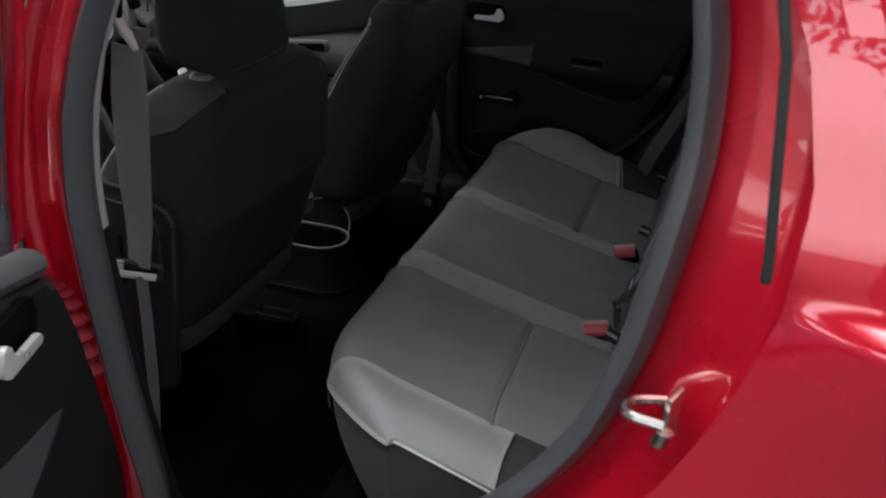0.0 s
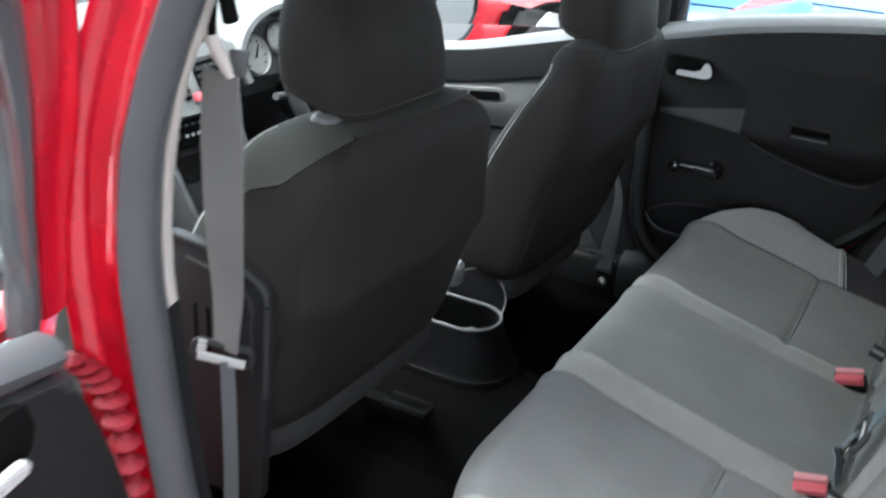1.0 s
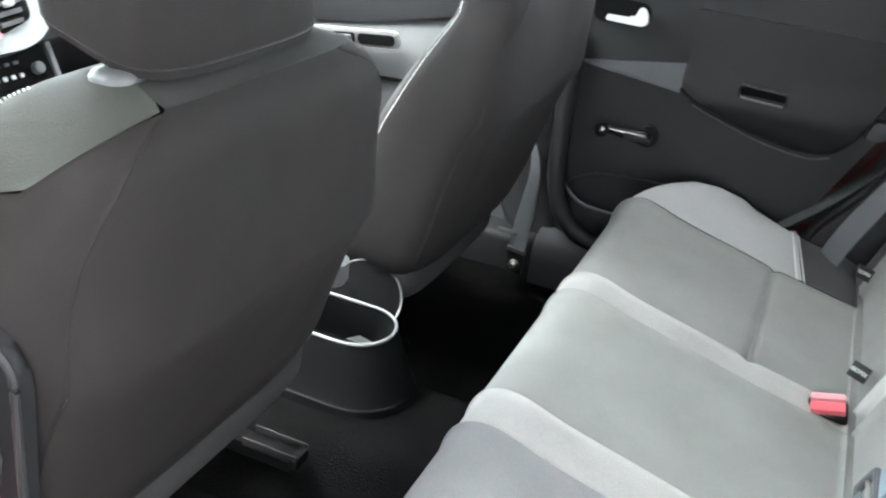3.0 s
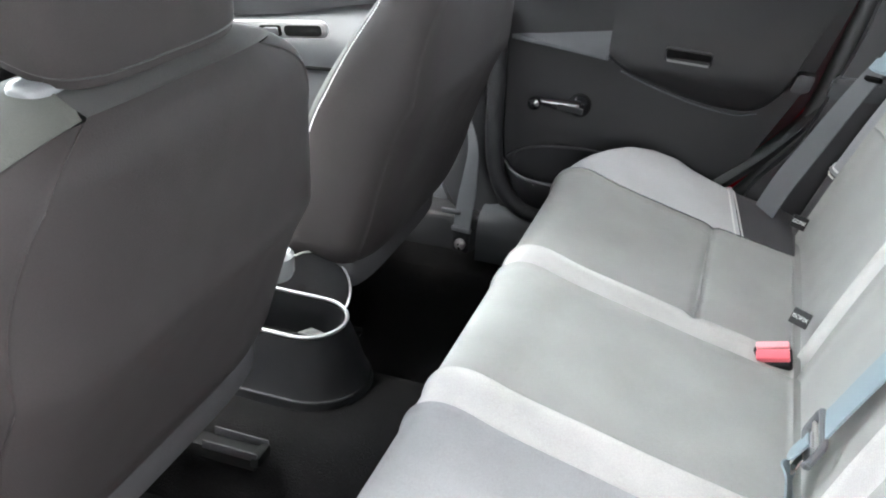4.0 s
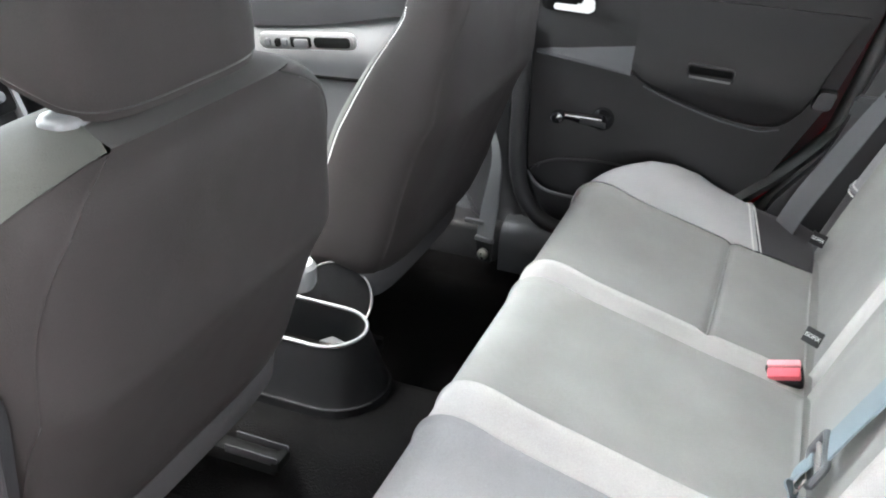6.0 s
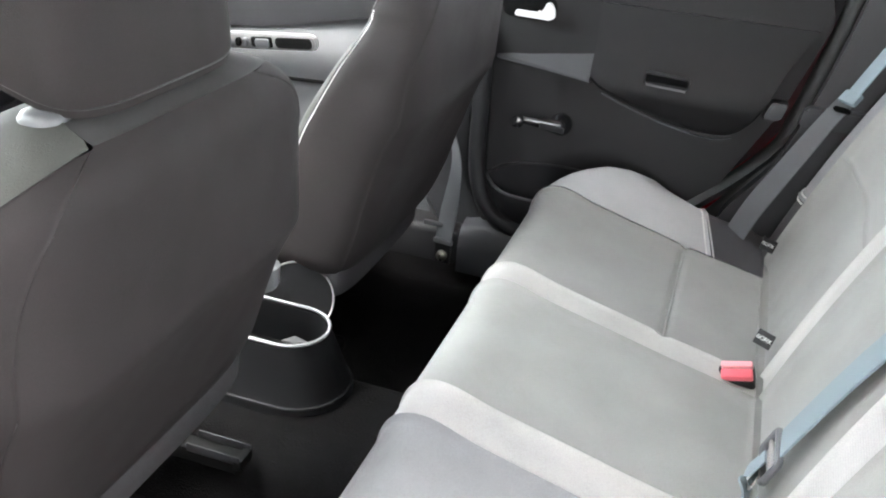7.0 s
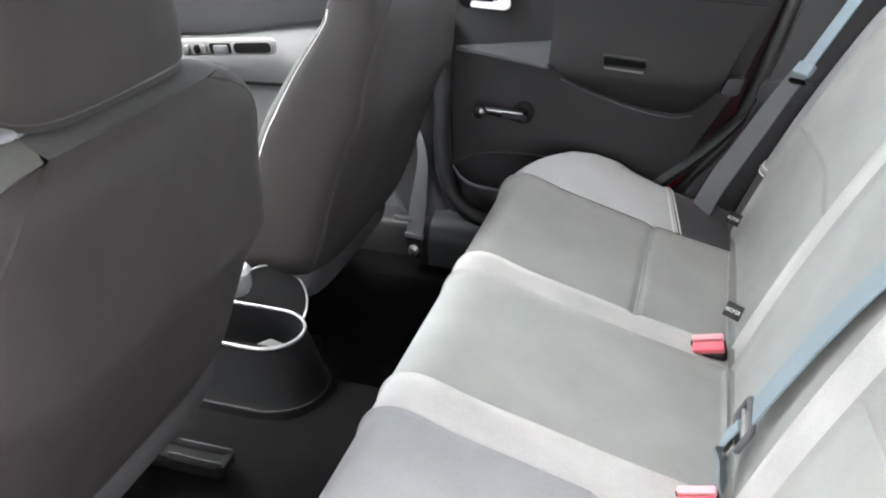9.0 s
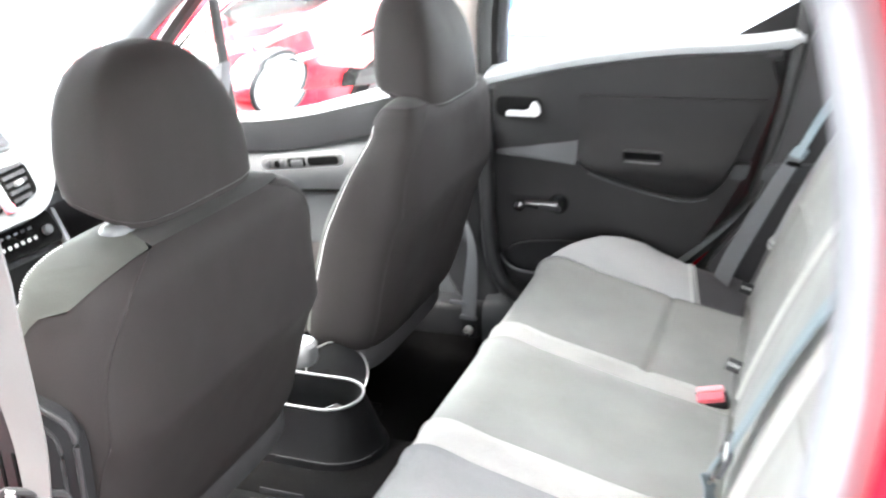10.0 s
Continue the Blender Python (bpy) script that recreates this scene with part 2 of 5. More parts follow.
def ribbon(pts, sides, width, thick=0.0022):
    """Webbing along pts; sides gives the across direction at each point."""
    pts = [Vector(p) for p in pts]
    rings = []
    for i, (p, s) in enumerate(zip(pts, sides)):
        d = (pts[min(i + 1, len(pts) - 1)] - pts[max(i - 1, 0)]).normalized()
        s = Vector(s)
        s = (s - d * s.dot(d)).normalized()
        u = s.cross(d).normalized() * thick / 2
        w = s * (width[i] if isinstance(width, list) else width) / 2
        rings.append([p - w - u, p - w * 0.5 - u * 1.3, p + w * 0.5 - u * 1.3, p + w - u, p + w + u, p + w * 0.5 + u * 1.3, p - w * 0.5 + u * 1.3, p - w + u])
    return loft(rings)


def stitches(pts, r=0.0011, gap=0.0045, length=0.0032):
    """A row of short thread stitches along a path."""
    pts = [Vector(p) for p in pts]
    bm = bmesh.new()
    run, acc = 0.0, 0.0
    for a, b in zip(pts, pts[1:]):
        d = b - a
        l = d.length
        if l < 1e-6:
            continue
        d /= l
        s = gap - acc
        while s < l:
            c = a + d * s
            q = d.to_track_quat("X", "Z").to_matrix().to_4x4()
            q.translation = c
            bmesh.ops.create_cube(bm, size=1, matrix=q @ Matrix.Diagonal((length, 2 * r, 2 * r, 1)))
            s += gap
        acc = l - (s - gap)
    return bm


def patch(f, u0, u1, v0, v1, nu=16, nv=16, groove=0.004, edges="lrbt"):
    """A piece of the surface f(u, v) whose chosen edges are tucked in like a sewn seam."""
    bm = bmesh.new()
    grid = []
    e = 1e-3
    for i in range(nu + 1):
        row = []
        for j in range(nv + 1):
            # denser rows towards the seams
            a, b = i / nu, j / nv
            a, b = a + 0.11 * math.sin(-2 * math.pi * a) / 1.0, b + 0.11 * math.sin(-2 * math.pi * b) / 1.0
            u, v = u0 + (u1 - u0) * a, v0 + (v1 - v0) * b
            p = f(u, v)
            du, dv = f(u + e, v) - f(u - e, v), f(u, v + e) - f(u, v - e)
            n = du.cross(dv)
            n = n.normalized() if n.length else Vector((0, 0, 1))
            near = min([9] + [i] * ("l" in edges) + [nu - i] * ("r" in edges) + [j] * ("b" in edges) + [nv - j] * ("t" in edges))
            k = 1.0 if near == 0 else 0.3 if near == 1 else 0.0
            row.append(bm.verts.new(p - n * groove * k))
        grid.append(row)
    for i in range(nu):
        for j in range(nv):
            bm.faces.new((grid[i][j], grid[i + 1][j], grid[i + 1][j + 1], grid[i][j + 1]))
    return bm


def prism(outline, axis, a, b, bevel=0.004, seg=2):
    """A plate from a 2D outline in the plane across axis, from a to b along it."""
    def put(p, d):
        return {"x": (d, p[0], p[1]), "y": (p[0], d, p[1]), "z": (p[0], p[1], d)}[axis]
    bm = loft([[put(p, a) for p in outline], [put(p, b) for p in outline]])
    if bevel:
        caps = [f for f in bm.faces if len(f.verts) == len(outline)]
        ed = list({e for f in caps for e in f.edges})
        bmesh.ops.bevel(bm, geom=ed, offset=bevel, segments=seg, affect="EDGES", profile=0.6)
    return bm


def round_outline(pts, r, n=4):
    """A polygon with its corners rounded."""
    out = []
    m = len(pts)
    for i in range(m):
        a, b, c = (Vector(pts[(i + k) % m]) for k in (-1, 0, 1))
        ra = min(r, (a - b).length * 0.45, (c - b).length * 0.45)
        p, q = b + (a - b).normalized() * ra, b + (c - b).normalized() * ra
        for k in range(n + 1):
            t = k / n
            out.append(tuple((1 - t) ** 2 * p + 2 * t * (1 - t) * b + t * t * q))
    return out


def lerp_table(table, x):
    """Linear reading of a table of (x, value)."""
    if x <= table[0][0]:
        return table[0][1]
    for (a, va), (b, vb) in zip(table, table[1:]):
        if x <= b:
            t = (x - a) / (b - a)
            return va + (vb - va) * t
    return table[-1][1]


def curve_table(table, x):
    """Smooth reading of a table of (x, value)."""
    n = len(table)
    if x <= table[0][0]:
        return table[0][1]
    if x >= table[-1][0]:
        return table[-1][1]
    i = max(k for k in range(n - 1) if table[k][0] <= x)
    (x0, y0), (x1, y1) = table[i], table[i + 1]
    d = (y1 - y0) / (x1 - x0)
    m0 = d if i == 0 else (y1 - table[i - 1][1]) / (x1 - table[i - 1][0])
    m1 = d if i == n - 2 else (table[i + 2][1] - y0) / (table[i + 2][0] - x0)
    t, h = (x - x0) / (x1 - x0), x1 - x0
    return (2 * t ** 3 - 3 * t * t + 1) * y0 + (t ** 3 - 2 * t * t + t) * h * m0 + (3 * t * t - 2 * t ** 3) * y1 + (t ** 3 - t * t) * h * m1


def mirror_y(bm):
    bm.transform(Matrix.Diagonal((1, -1, 1, 1)))
    bmesh.ops.reverse_faces(bm, faces=bm.faces[:])
    return bm


def lettering(body, size, m):
    """A word in the built-in font as a flat mesh placed by the matrix m."""
    cu = bpy.data.curves.new("lettering", "FONT")
    cu.body, cu.size, cu.align_x, cu.align_y, cu.extrude = body, size, "CENTER", "CENTER", 0.0002
    ob = bpy.data.objects.new("lettering", cu)
    scene.collection.objects.link(ob)
    dg = bpy.context.evaluated_depsgraph_get()
    me = bpy.data.meshes.new_from_object(ob.evaluated_get(dg))
    bm = bmesh.new()
    bm.from_mesh(me)
    bm.transform(m)
    bpy.data.objects.remove(ob)
    bpy.data.curves.remove(cu)
    bpy.data.meshes.remove(me)
    return bm


def superring(cx, cy, z, ax, ay, n=40, power=3.0, tiltx=0.0):
    out = []
    for k in range(n):
        t = 2 * math.pi * k / n
        c, s = math.cos(t), math.sin(t)
        x = math.copysign(abs(c) ** (2 / power), c) * ax
        y = math.copysign(abs(s) ** (2 / power), s) * ay
        out.append((cx + x, cy + y, z + tiltx * x))
    return out

# ---------------------------------------------------------------- ground
FLOOR_Z = 0.365
bm = bmesh.new()
bmesh.ops.create_circle(bm, cap_ends=True, radius=600, segments=48)
tagged(link("ground", bm, ASPHALT), "dark grey asphalt of the car park", "ground", kind="structure")

# ---------------------------------------------------------------- cabin floor
def floor_z(y):
    a = abs(y)
    k = max(0.0, min(1.0, (a - 0.085) / 0.075))
    h = 0.100 * (1 - k * k * (3 - 2 * k))
    rise = 0.075 * max(0.0, min(1.0, (a - 0.60) / 0.05)) ** 1.5
    return FLOOR_Z + h + rise


bm = patch(lambda u, v: Vector((u, v, floor_z(v) + 0.003 * noise.noise((u * 9, v * 9, 0)))), -1.15, 0.62, -0.68, 0.68, 40, 90, 0.0)
tagged(link("floor", bm, CARPET), "black carpeted cabin floor with a low centre tunnel", "floor", kind="structure")

# ---------------------------------------------------------------- body shell of the red car
OPENING = [(.135, .452), (.102, .50), (.088, .57), (.075, .65), (.06, .76), (.05, .87), (.045, 1.0), (.055, 1.1), (.085, 1.2), (.13, 1.3), (.19, 1.37),
           (.28, 1.40), (.45, 1.395), (.57, 1.355), (.64, 1.285), (.668, 1.2), (.676, 1.12), (.672, 1.05), (.655, .94), (.64, .88), (.608, .79),
           (.54, .69), (.45, .60), (.36, .52), (.28, .465), (.19, .437)]


def closed_curve(pts, n):
    m = len(pts)
    ext = [pts[-2], pts[-1]] + pts + [pts[0], pts[1]]
    out = []
    for i in range(2, m + 2):
        a, b, c, d = (Vector((*ext[i + k], 0)) for k in (-1, 0, 1, 2))
        for k in range(n):
            t = k / n
            p = 0.5 * ((2 * b) + (c - a) * t + (2 * a - 5 * b + 4 * c - d) * t * t + (3 * b - a - 3 * c + d) * t ** 3)
            out.append((p.x, p.y))
    return out


# the near opening, and the far one, whose middle pillar stands a little further ahead
LOOPS = {-1: closed_curve([(x + .008 if x < .12 and .55 < z < 1.25 else x, z) for x, z in OPENING], 4),
         1: closed_curve([(.112, .452), (.070, .50), (.046, .57), (.038, .65), (.036, .76), (.036, .87), (.036, 1.0), (.045, 1.1), (.075, 1.2)] + OPENING[9:], 4)}
FAR_FRONT = [(.452, .112), (.50, .070), (.57, .046), (.65, .038), (1.0, .036), (1.1, .045), (1.2, .075), (1.3, .12), (1.4, .20)]


def side_y(z):
    return lerp_table([(0.3, 0.715), (0.95, 0.735), (1.05, 0.725), (1.2, 0.69), (1.4, 0.62)], z)


def loop_ring(offset, dy, sign, depth_c=True):
    """The door opening's outline moved outwards; offset is a function of the place on the loop."""
    lp = LOOPS[sign]
    n = len(lp)
    out = []
    for i in range(n):
        (x0, z0), (x, z), (x1, z1) = lp[i - 1], lp[i], lp[(i + 1) % n]
        tx, tz = x1 - x0, z1 - z0
        l = math.hypot(tx, tz)
        nx, nz = -tz / l, tx / l
        o = offset(x, z)
        # the middle pillar's face lies almost flush behind the door
        k = 0.42 + 0.58 * max(0.0, min(1.0, (x - 0.15) / 0.25))
        out.append((x + nx * o, sign * (side_y(z) + (dy * k if dy > 0 else dy)), z + nz * o))
    return out


def jamb_width(x, z):
    rear = max(0.0, min(1.0, (x - 0.30) / 0.25))
    low = max(0.0, min(1.0, (z - 0.5) / 0.2))
    return 0.050 + 0.050 * rear * (0.4 + 0.6 * low) * (1.0 if z < 1.2 else max(0.1, 1 - (z - 1.2) / 0.2))


body = thing("car_body", (0, 0, 0), "glossy red hatchback body shell with open near doorway", "car")
for sign in (-1, 1):
    rings = [loop_ring(lambda x, z: 0.004, -0.012 if sign < 0 else 0.0, sign), loop_ring(lambda x, z: 0.02, 0.0, sign),
             loop_ring(lambda x, z: 0.45 * jamb_width(x, z), 0.008, sign), loop_ring(lambda x, z: 0.55 * jamb_width(x, z), 0.022, sign),
             loop_ring(lambda x, z: jamb_width(x, z) - 0.012, 0.03, sign), loop_ring(lambda x, z: jamb_width(x, z) - 0.004, 0.04, sign),
             loop_ring(lambda x, z: jamb_width(x, z), 0.075, sign), loop_ring(lambda x, z: jamb_width(x, z) + 0.006, 0.086, sign), loop_ring(lambda x, z: jamb_width(x, z) + (0.03 if x > 0.2 else 0.009), 0.09, sign)]
    if sign < 0:
        part("door_jamb", loft(rings, caps=False), PAINT, body, "red painted door jamb")
    # round rubber seal on the flange
    seal = loop_ring(lambda x, z: 0.006, 0.004 if sign < 0 else -0.026, sign)
    bm = bmesh.new()
    n = len(seal)
    rr = []
    for i in range(n):
        p, a, b = Vector(seal[i]), Vector(seal[i - 1]), Vector(seal[(i + 1) % n])
        d = (b - a).normalized()
        s = Vector((0, sign, 0))
        o = d.cross(s).normalized()
        rr.append([bm.verts.new(p + 0.019 * math.cos(t) * s + 0.0155 * math.sin(t) * o + (0.004 * math.cos(3 * t)) * s) for t in [2 * math.pi * k / 14 for k in range(14)]])
    for i in range(n):
        a, b = rr[i], rr[(i + 1) % n]
        for k in range(14):
            bm.faces.new((a[k], a[(k + 1) % 14], b[(k + 1) % 14], b[k]))
    # far seal is the same rubber, black to put shade into its colour
    part("door_seal", bm, RUBBER if sign < 0 else RUBBER_BLACK, body, "soft rubber door seal, far side darkened for shade")

    # rear quarter panel behind the doorway
    def quarter(u, v, sign=sign):
        z = lerp_table([(0, .40), (.42, .985), (.60, 1.035), (1, 1.40)], u)
        x0 = lerp_table([(0.40, .24), (.5, .36), (.6, .50), (.7, .61), (.8, .69), (.9, .735), (1.0, .765), (1.1, .772), (1.2, .75), (1.3, .70), (1.4, .60)], z)
        x = x0 + (1.655 - 0.39 * max(0.0, z - 0.45) - x0) * v
        bulge = 0.03 * math.sin(math.pi * min(1, v * 1.4)) + (.024 * (1 / (1 + math.exp((z - 1.012) / .004))) * math.exp(-max(0.0, 1.012 - z) / .10)) * min(1, v * 8)
        wheel = 0.03 * math.exp(-((math.hypot(x - 0.92, z - 0.30) - 0.36) / 0.04) ** 2)
        return Vector((x, sign * (side_y(z) + 0.086 + bulge + wheel - 0.30 * max(0, v - 0.55) ** 2), z))
    part("quarter_panel", patch(quarter, 0, 1, 0, 1, 64, 40, 0.0), PAINT, body, "glossy red rear quarter panel")
    # black trim strip on the rear pillar
    strip = [(0.748 - 0.02 * max(0, (z - 1.05) / 0.2) - 0.03 * max(0, (z - 1.2) / 0.2), sign * (side_y(z) + 0.099), z) for z in (1.036, 1.05, 1.1, 1.15, 1.2, 1.26, 1.33)]
    part("pillar_trim_strip", ribbon(strip, [(1, 0, 0)] * len(strip), 0.008, 0.012), RUBBER_BLACK, body, "black rubber strip on the pillar")
    # rear wheel
    def wheel(x, sign=sign):
        w = part("tyre", loft([superring(x, 0, 0, 0.29, 0.29, 36, 2.0)] * 1 + [superring(x, 0, 0.02, 0.31, 0.31, 36, 2.0), superring(x, 0, 0.17, 0.31, 0.31, 36, 2.0), superring(x, 0, 0.19, 0.29, 0.29, 36, 2.0)]), RUBBER_BLACK, None)
        w.data.transform(Matrix.Translation((x, sign * 0.64 if sign > 0 else -0.83, 0.31)) @ Matrix.Rotation(radians(-90), 4, "X") @ Matrix.Translation((-x, 0, 0)))
        w.parent = body
    wheel(0.92)
    wheel(-1.62)
    # front wing
    def wing(u, v, sign=sign):
        z = 0.35 + u * 0.55
        x = -2.15 + v * (1.15)
        return Vector((x, sign * (0.80 - 0.10 * max(0, u - 0.75) - 0.35 * max(0, 0.3 - v) ** 1.2), z))
    part("front_wing", patch(wing, 0, 1, 0, 1, 10, 24, 0.0), PAINT, body)
    # door sill
    part("door_sill", box(-0.95, 0.30, sign * 0.69, sign * 0.80, 0.24, 0.43, 0.02, 3), PAINT, body)
    if sign < 0:
        part("sill_trim", box(-0.9, 0.34, sign * 0.625, sign * 0.712, 0.38, 0.452, 0.018, 3), PLASTIC, body, "black plastic sill trim")
    else:
        part("sill_trim", loft([[(x, .622, .37), (x, .618, .44), (x, .622, .462), (x, .634, .478), (x, .655, .486), (x, .715, .487), (x, .715, .37)] for x in (.035, .1, .2, .64)]), SILL_GREY, body, "grey plastic sill trim")
        part("pillar_foot", box(-.9, .034, .628, .715, .37, .470, .015, 3), PLASTIC, body, "black pillar foot trim")
        sweep = smooth_path([(.036, .672, .86), (.040, .670, .74), (.044, .666, .62), (.058, .660, .555), (.085, .656, .515), (.125, .652, .492), (.20, .650, .480), (.30, .650, .472)], 6)
        part("pillar_sweep", tube(sweep, .017, 10), PLASTIC, body, "black rubber edge sweeping into the sill")
    # windscreen pillar
    ap = smooth_path([(-1.02, sign * 0.70, 0.90), (-0.80, sign * 0.685, 1.08), (-0.55, sign * 0.655, 1.25), (-0.30, sign * 0.63, 1.37), (0.05, sign * 0.62, 1.41)], 5)
    part("windscreen_pillar", tube(ap, 0.034, 10), PAINT, body)
    ap2 = [p + Vector((0.0, -sign * 0.035, -0.012)) for p in ap]
    part("pillar_cover", tube(ap2, 0.034, 10), PLASTIC_MID, body, "dark grey inner pillar cover")
    # roof rail along the doors
    part("roof_rail", tube([(-0.3, sign * 0.635, 1.40), (0.2, sign * 0.625, 1.425), (0.6, sign * 0.61, 1.41), (1.2, sign * 0.56, 1.34)], 0.04, 10), PAINT, body)

    # middle pillar cover: pale above, dark below
    def pillar_cover(z0, z1, deep, n=12):
        rings = []
        for i in range(n + 1):
            z = z0 + (z1 - z0) * i / n
            x = lerp_table([(b, a) for a, b in OPENING[:10]], z) - .006 if sign < 0 else lerp_table(FAR_FRONT, z) - .028
            y = side_y(z)
            w = 0.11 - 0.03 * (z - 0.5)
            rings.append([(x + 0.010, sign * (y - 0.022), z), (x + 0.006, sign * (y - deep + 0.012), z), (x - 0.012, sign * (y - deep), z), (x - w + 0.02, sign * (y - deep), z), (x - w, sign * (y - deep + 0.02), z), (x - w, sign * (y - 0.01), z)])
        return loft(rings)
    part("upper_pillar_cover", pillar_cover(0.895 if sign < 0 else .86, 1.39, 0.048), BEIGE, body, "pale beige upper pillar cover")
    part("lower_pillar_cover", pillar_cover(0.40, 0.907 if sign < 0 else .872, 0.05), PLASTIC, body, "black lower pillar cover")

    # rear side trim beside the backrest
    if sign < 0:
        lower = [(.64, .40), (.64, .62), (.668, .74), (.695, .86), (.708, .98), (1.25, .98), (1.25, .40)]
    else:
        lower = [(0.50, .40), (0.50, .60), (.572, .70), (.602, .79), (.628, .88), (.648, .98), (.665, 1.075), (1.25, 1.075), (1.25, .40)]
    part("rear_side_trim", prism(round_outline(lower, 0.03), "y", sign * 0.655, sign * 0.73, 0.01), PLASTIC_SOFT, body, "charcoal rear side trim")
    if sign > 0:
        # lighter than the trim around it: sky sheen put into the colour
        part("trim_ledge", prism(round_outline([(.592, .786), (.90, .796), (.90, .834), (.600, .820)], 0.006), "y", sign * 0.640, sign * 0.66, 0.008), SILL_GREY, body, "side trim ledge, sky sheen in its slate colour")
    upper = [(.735 if sign > 0 else .69, 1.06 if sign > 0 else .985), (.715 if sign > 0 else .70, 1.10), (.668 if sign > 0 else .69, 1.22), (.645, 1.32), (.62, 1.40), (1.25, 1.40), (1.25, 1.06 if sign > 0 else .985)]
    part("rear_pillar_cover", prism(round_outline(upper, 0.03), "y", sign * 0.56, sign * 0.632, 0.012), BEIGE, body, "pale beige rear pillar cover")

bm = patch(lambda u, v: Vector((-0.35 + u * 1.65, v, 1.455 - 0.05 * (v / 0.62) ** 2 - 0.09 * max(0, u - 0.5) ** 1.6)), 0, 1, -0.62, 0.62, 16, 20, 0.0)
part("roof", bm, PAINT, body)
bm = patch(lambda u, v: Vector((-0.33 + u * 1.6, v, 1.42 - 0.05 * (v / 0.6) ** 2 - 0.09 * max(0, u - 0.5) ** 1.6)), 0, 1, -0.61, 0.61, 12, 12, 0.0)
tagged(link("ceiling", bm, BEIGE), "pale grey cloth headliner", "ceiling", kind="structure")
tail = lambda u, v: Vector((1.30 + 0.35 * (1 - u) + 0.03 * (1 - v * v), v * (0.60 + 0.16 * (1 - u)), 0.45 + 0.9 * u))
part("tailgate", patch(tail, 0, 0.58, -1, 1, 8, 12, 0.0), PAINT, body)
g = part("tailgate_glass", loft([[tail(0.58, -.98), tail(0.58, .98), tail(0.98, .96), tail(0.98, -.96)], [tail(0.58, -.98) + Vector((.004, 0, 0)), tail(0.58, .98) + Vector((.004, 0, 0)), tail(0.98, .96) + Vector((.004, 0, 0)), tail(0.98, -.96) + Vector((.004, 0, 0))]]), GLASS, body, smooth=False)
g.visible_shadow = False
bm = patch(lambda u, v: Vector((-2.2 + 1.2 * u, v * (0.62 + 0.1 * u), 0.72 + 0.23 * max(0, u) ** 0.6 - 0.04 * v * v)), 0, 1, -1, 1, 12, 16, 0.0)
part("bonnet", bm, PAINT, body)
bm = patch(lambda u, v: Vector((-2.26 + 0.1 * u * u + 0.18 * v * v, v * 0.74, 0.28 + 0.46 * u)), 0, 1, -1, 1, 8, 16, 0.0)
part("front_bumper", bm, PAINT, body)
bm = loft([[(-1.04, -0.66, .945), (-1.04, 0.66, .945), (-0.33, 0.60, 1.405), (-0.33, -0.60, 1.405)], [(-1.043, -0.66, .948), (-1.043, 0.66, .948), (-0.333, 0.60, 1.409), (-0.333, -0.60, 1.409)]])
ws = part("windscreen", bm, GLASS, body, smooth=False)
ws.visible_shadow = False
bm = patch(lambda u, v: Vector((1.60 + 0.12 * (1 - v * v) - 0.05 * u * u, v * 0.79, 0.26 + 0.22 * u)), 0, 1, -1, 1, 6, 16, 0.0)
part("rear_bumper", bm, PAINT, body)
part("luggage_shelf", box(0.86, 1.35, -0.60, 0.60, 0.93, 0.955, 0.008), CARPET, body, "black carpeted luggage shelf")
part("bulkhead", box(-1.2, -1.16, -0.68, 0.68, 0.3, 0.95, 0.01), PLASTIC, body)

# latch striker on the near rear jamb
striker = part("latch_striker", tube(smooth_path([(.690, -.757, .866), (.664, -.774, .871), (.657, -.791, .873), (.663, -.804, .874), (.692, -.807, .872)], 4) , 0.0052, 8), STEEL, body, "bare steel latch striker")
part("striker_plate", obox((.698, -.780, .866), (0, 0, 1), (0.35, 0.9, 0), (0.9, -0.35, 0), (0.05, 0.03, 0.006), 0.002), STEEL, striker)
part("striker_bolt", loft([superring(.690, -.795, .844, .008, .008, 10, 2), superring(.694, -.795, .858, .008, .008, 10, 2)]), STEEL, striker)

# ribbed cable sleeve between the middle pillar and the open door
pts = smooth_path([(.006, -.786, .876), (.020, -.776, .864), (.034, -.772, .850), (.046, -.772, .823), (.053, -.772, .788), (.061, -.774, .750)], 9)
rings = []
for i, p in enumerate(pts):
    r = .0108 + .0042 * math.sin(i * 1.2)
    rings.append([p + Vector((r * math.cos(t), r * math.sin(t), 0)) for t in [2 * math.pi * k / 10 for k in range(10)]])
part("cable_sleeve", loft(rings), SLEEVE_RED, body, "dull red ribbed cable sleeve")

# own front door seen from outside through the open door's window
def door_outside(sign):
    d = thing("front_door", (-0.5, sign * 0.8, 0.3), "closed glossy red front door with dark reflecting glass" if sign < 0 else "closed front door with grey trim and window switches", "car door", "doors of the red car")
    def skin(u, v):
        z = 0.30 + u * (0.635 - 0.25 * 0.95 * min(v, 0.52))
        return Vector((-0.005 - 0.95 * v - 0.02 * (1 - u), sign * (0.826 - 0.05 * (2 * u - 1.0) ** 2 + 0.012 * math.exp(-((u - 0.72) / 0.07) ** 2)), z))
    part("door_skin", patch(skin, 0, 1, 0, 1, 20, 20, 0.003), PAINT, d, "glossy red outer skin")
    dz = 0.0 if sign < 0 else -.06
    belt = [(-0.03, sign * 0.785, .953 + dz), (-.3, sign * .785, .925 + 1.3 * dz), (-.6, sign * .78, .89 + 1.4 * dz), (-.93, sign * .765, .85 + dz)]
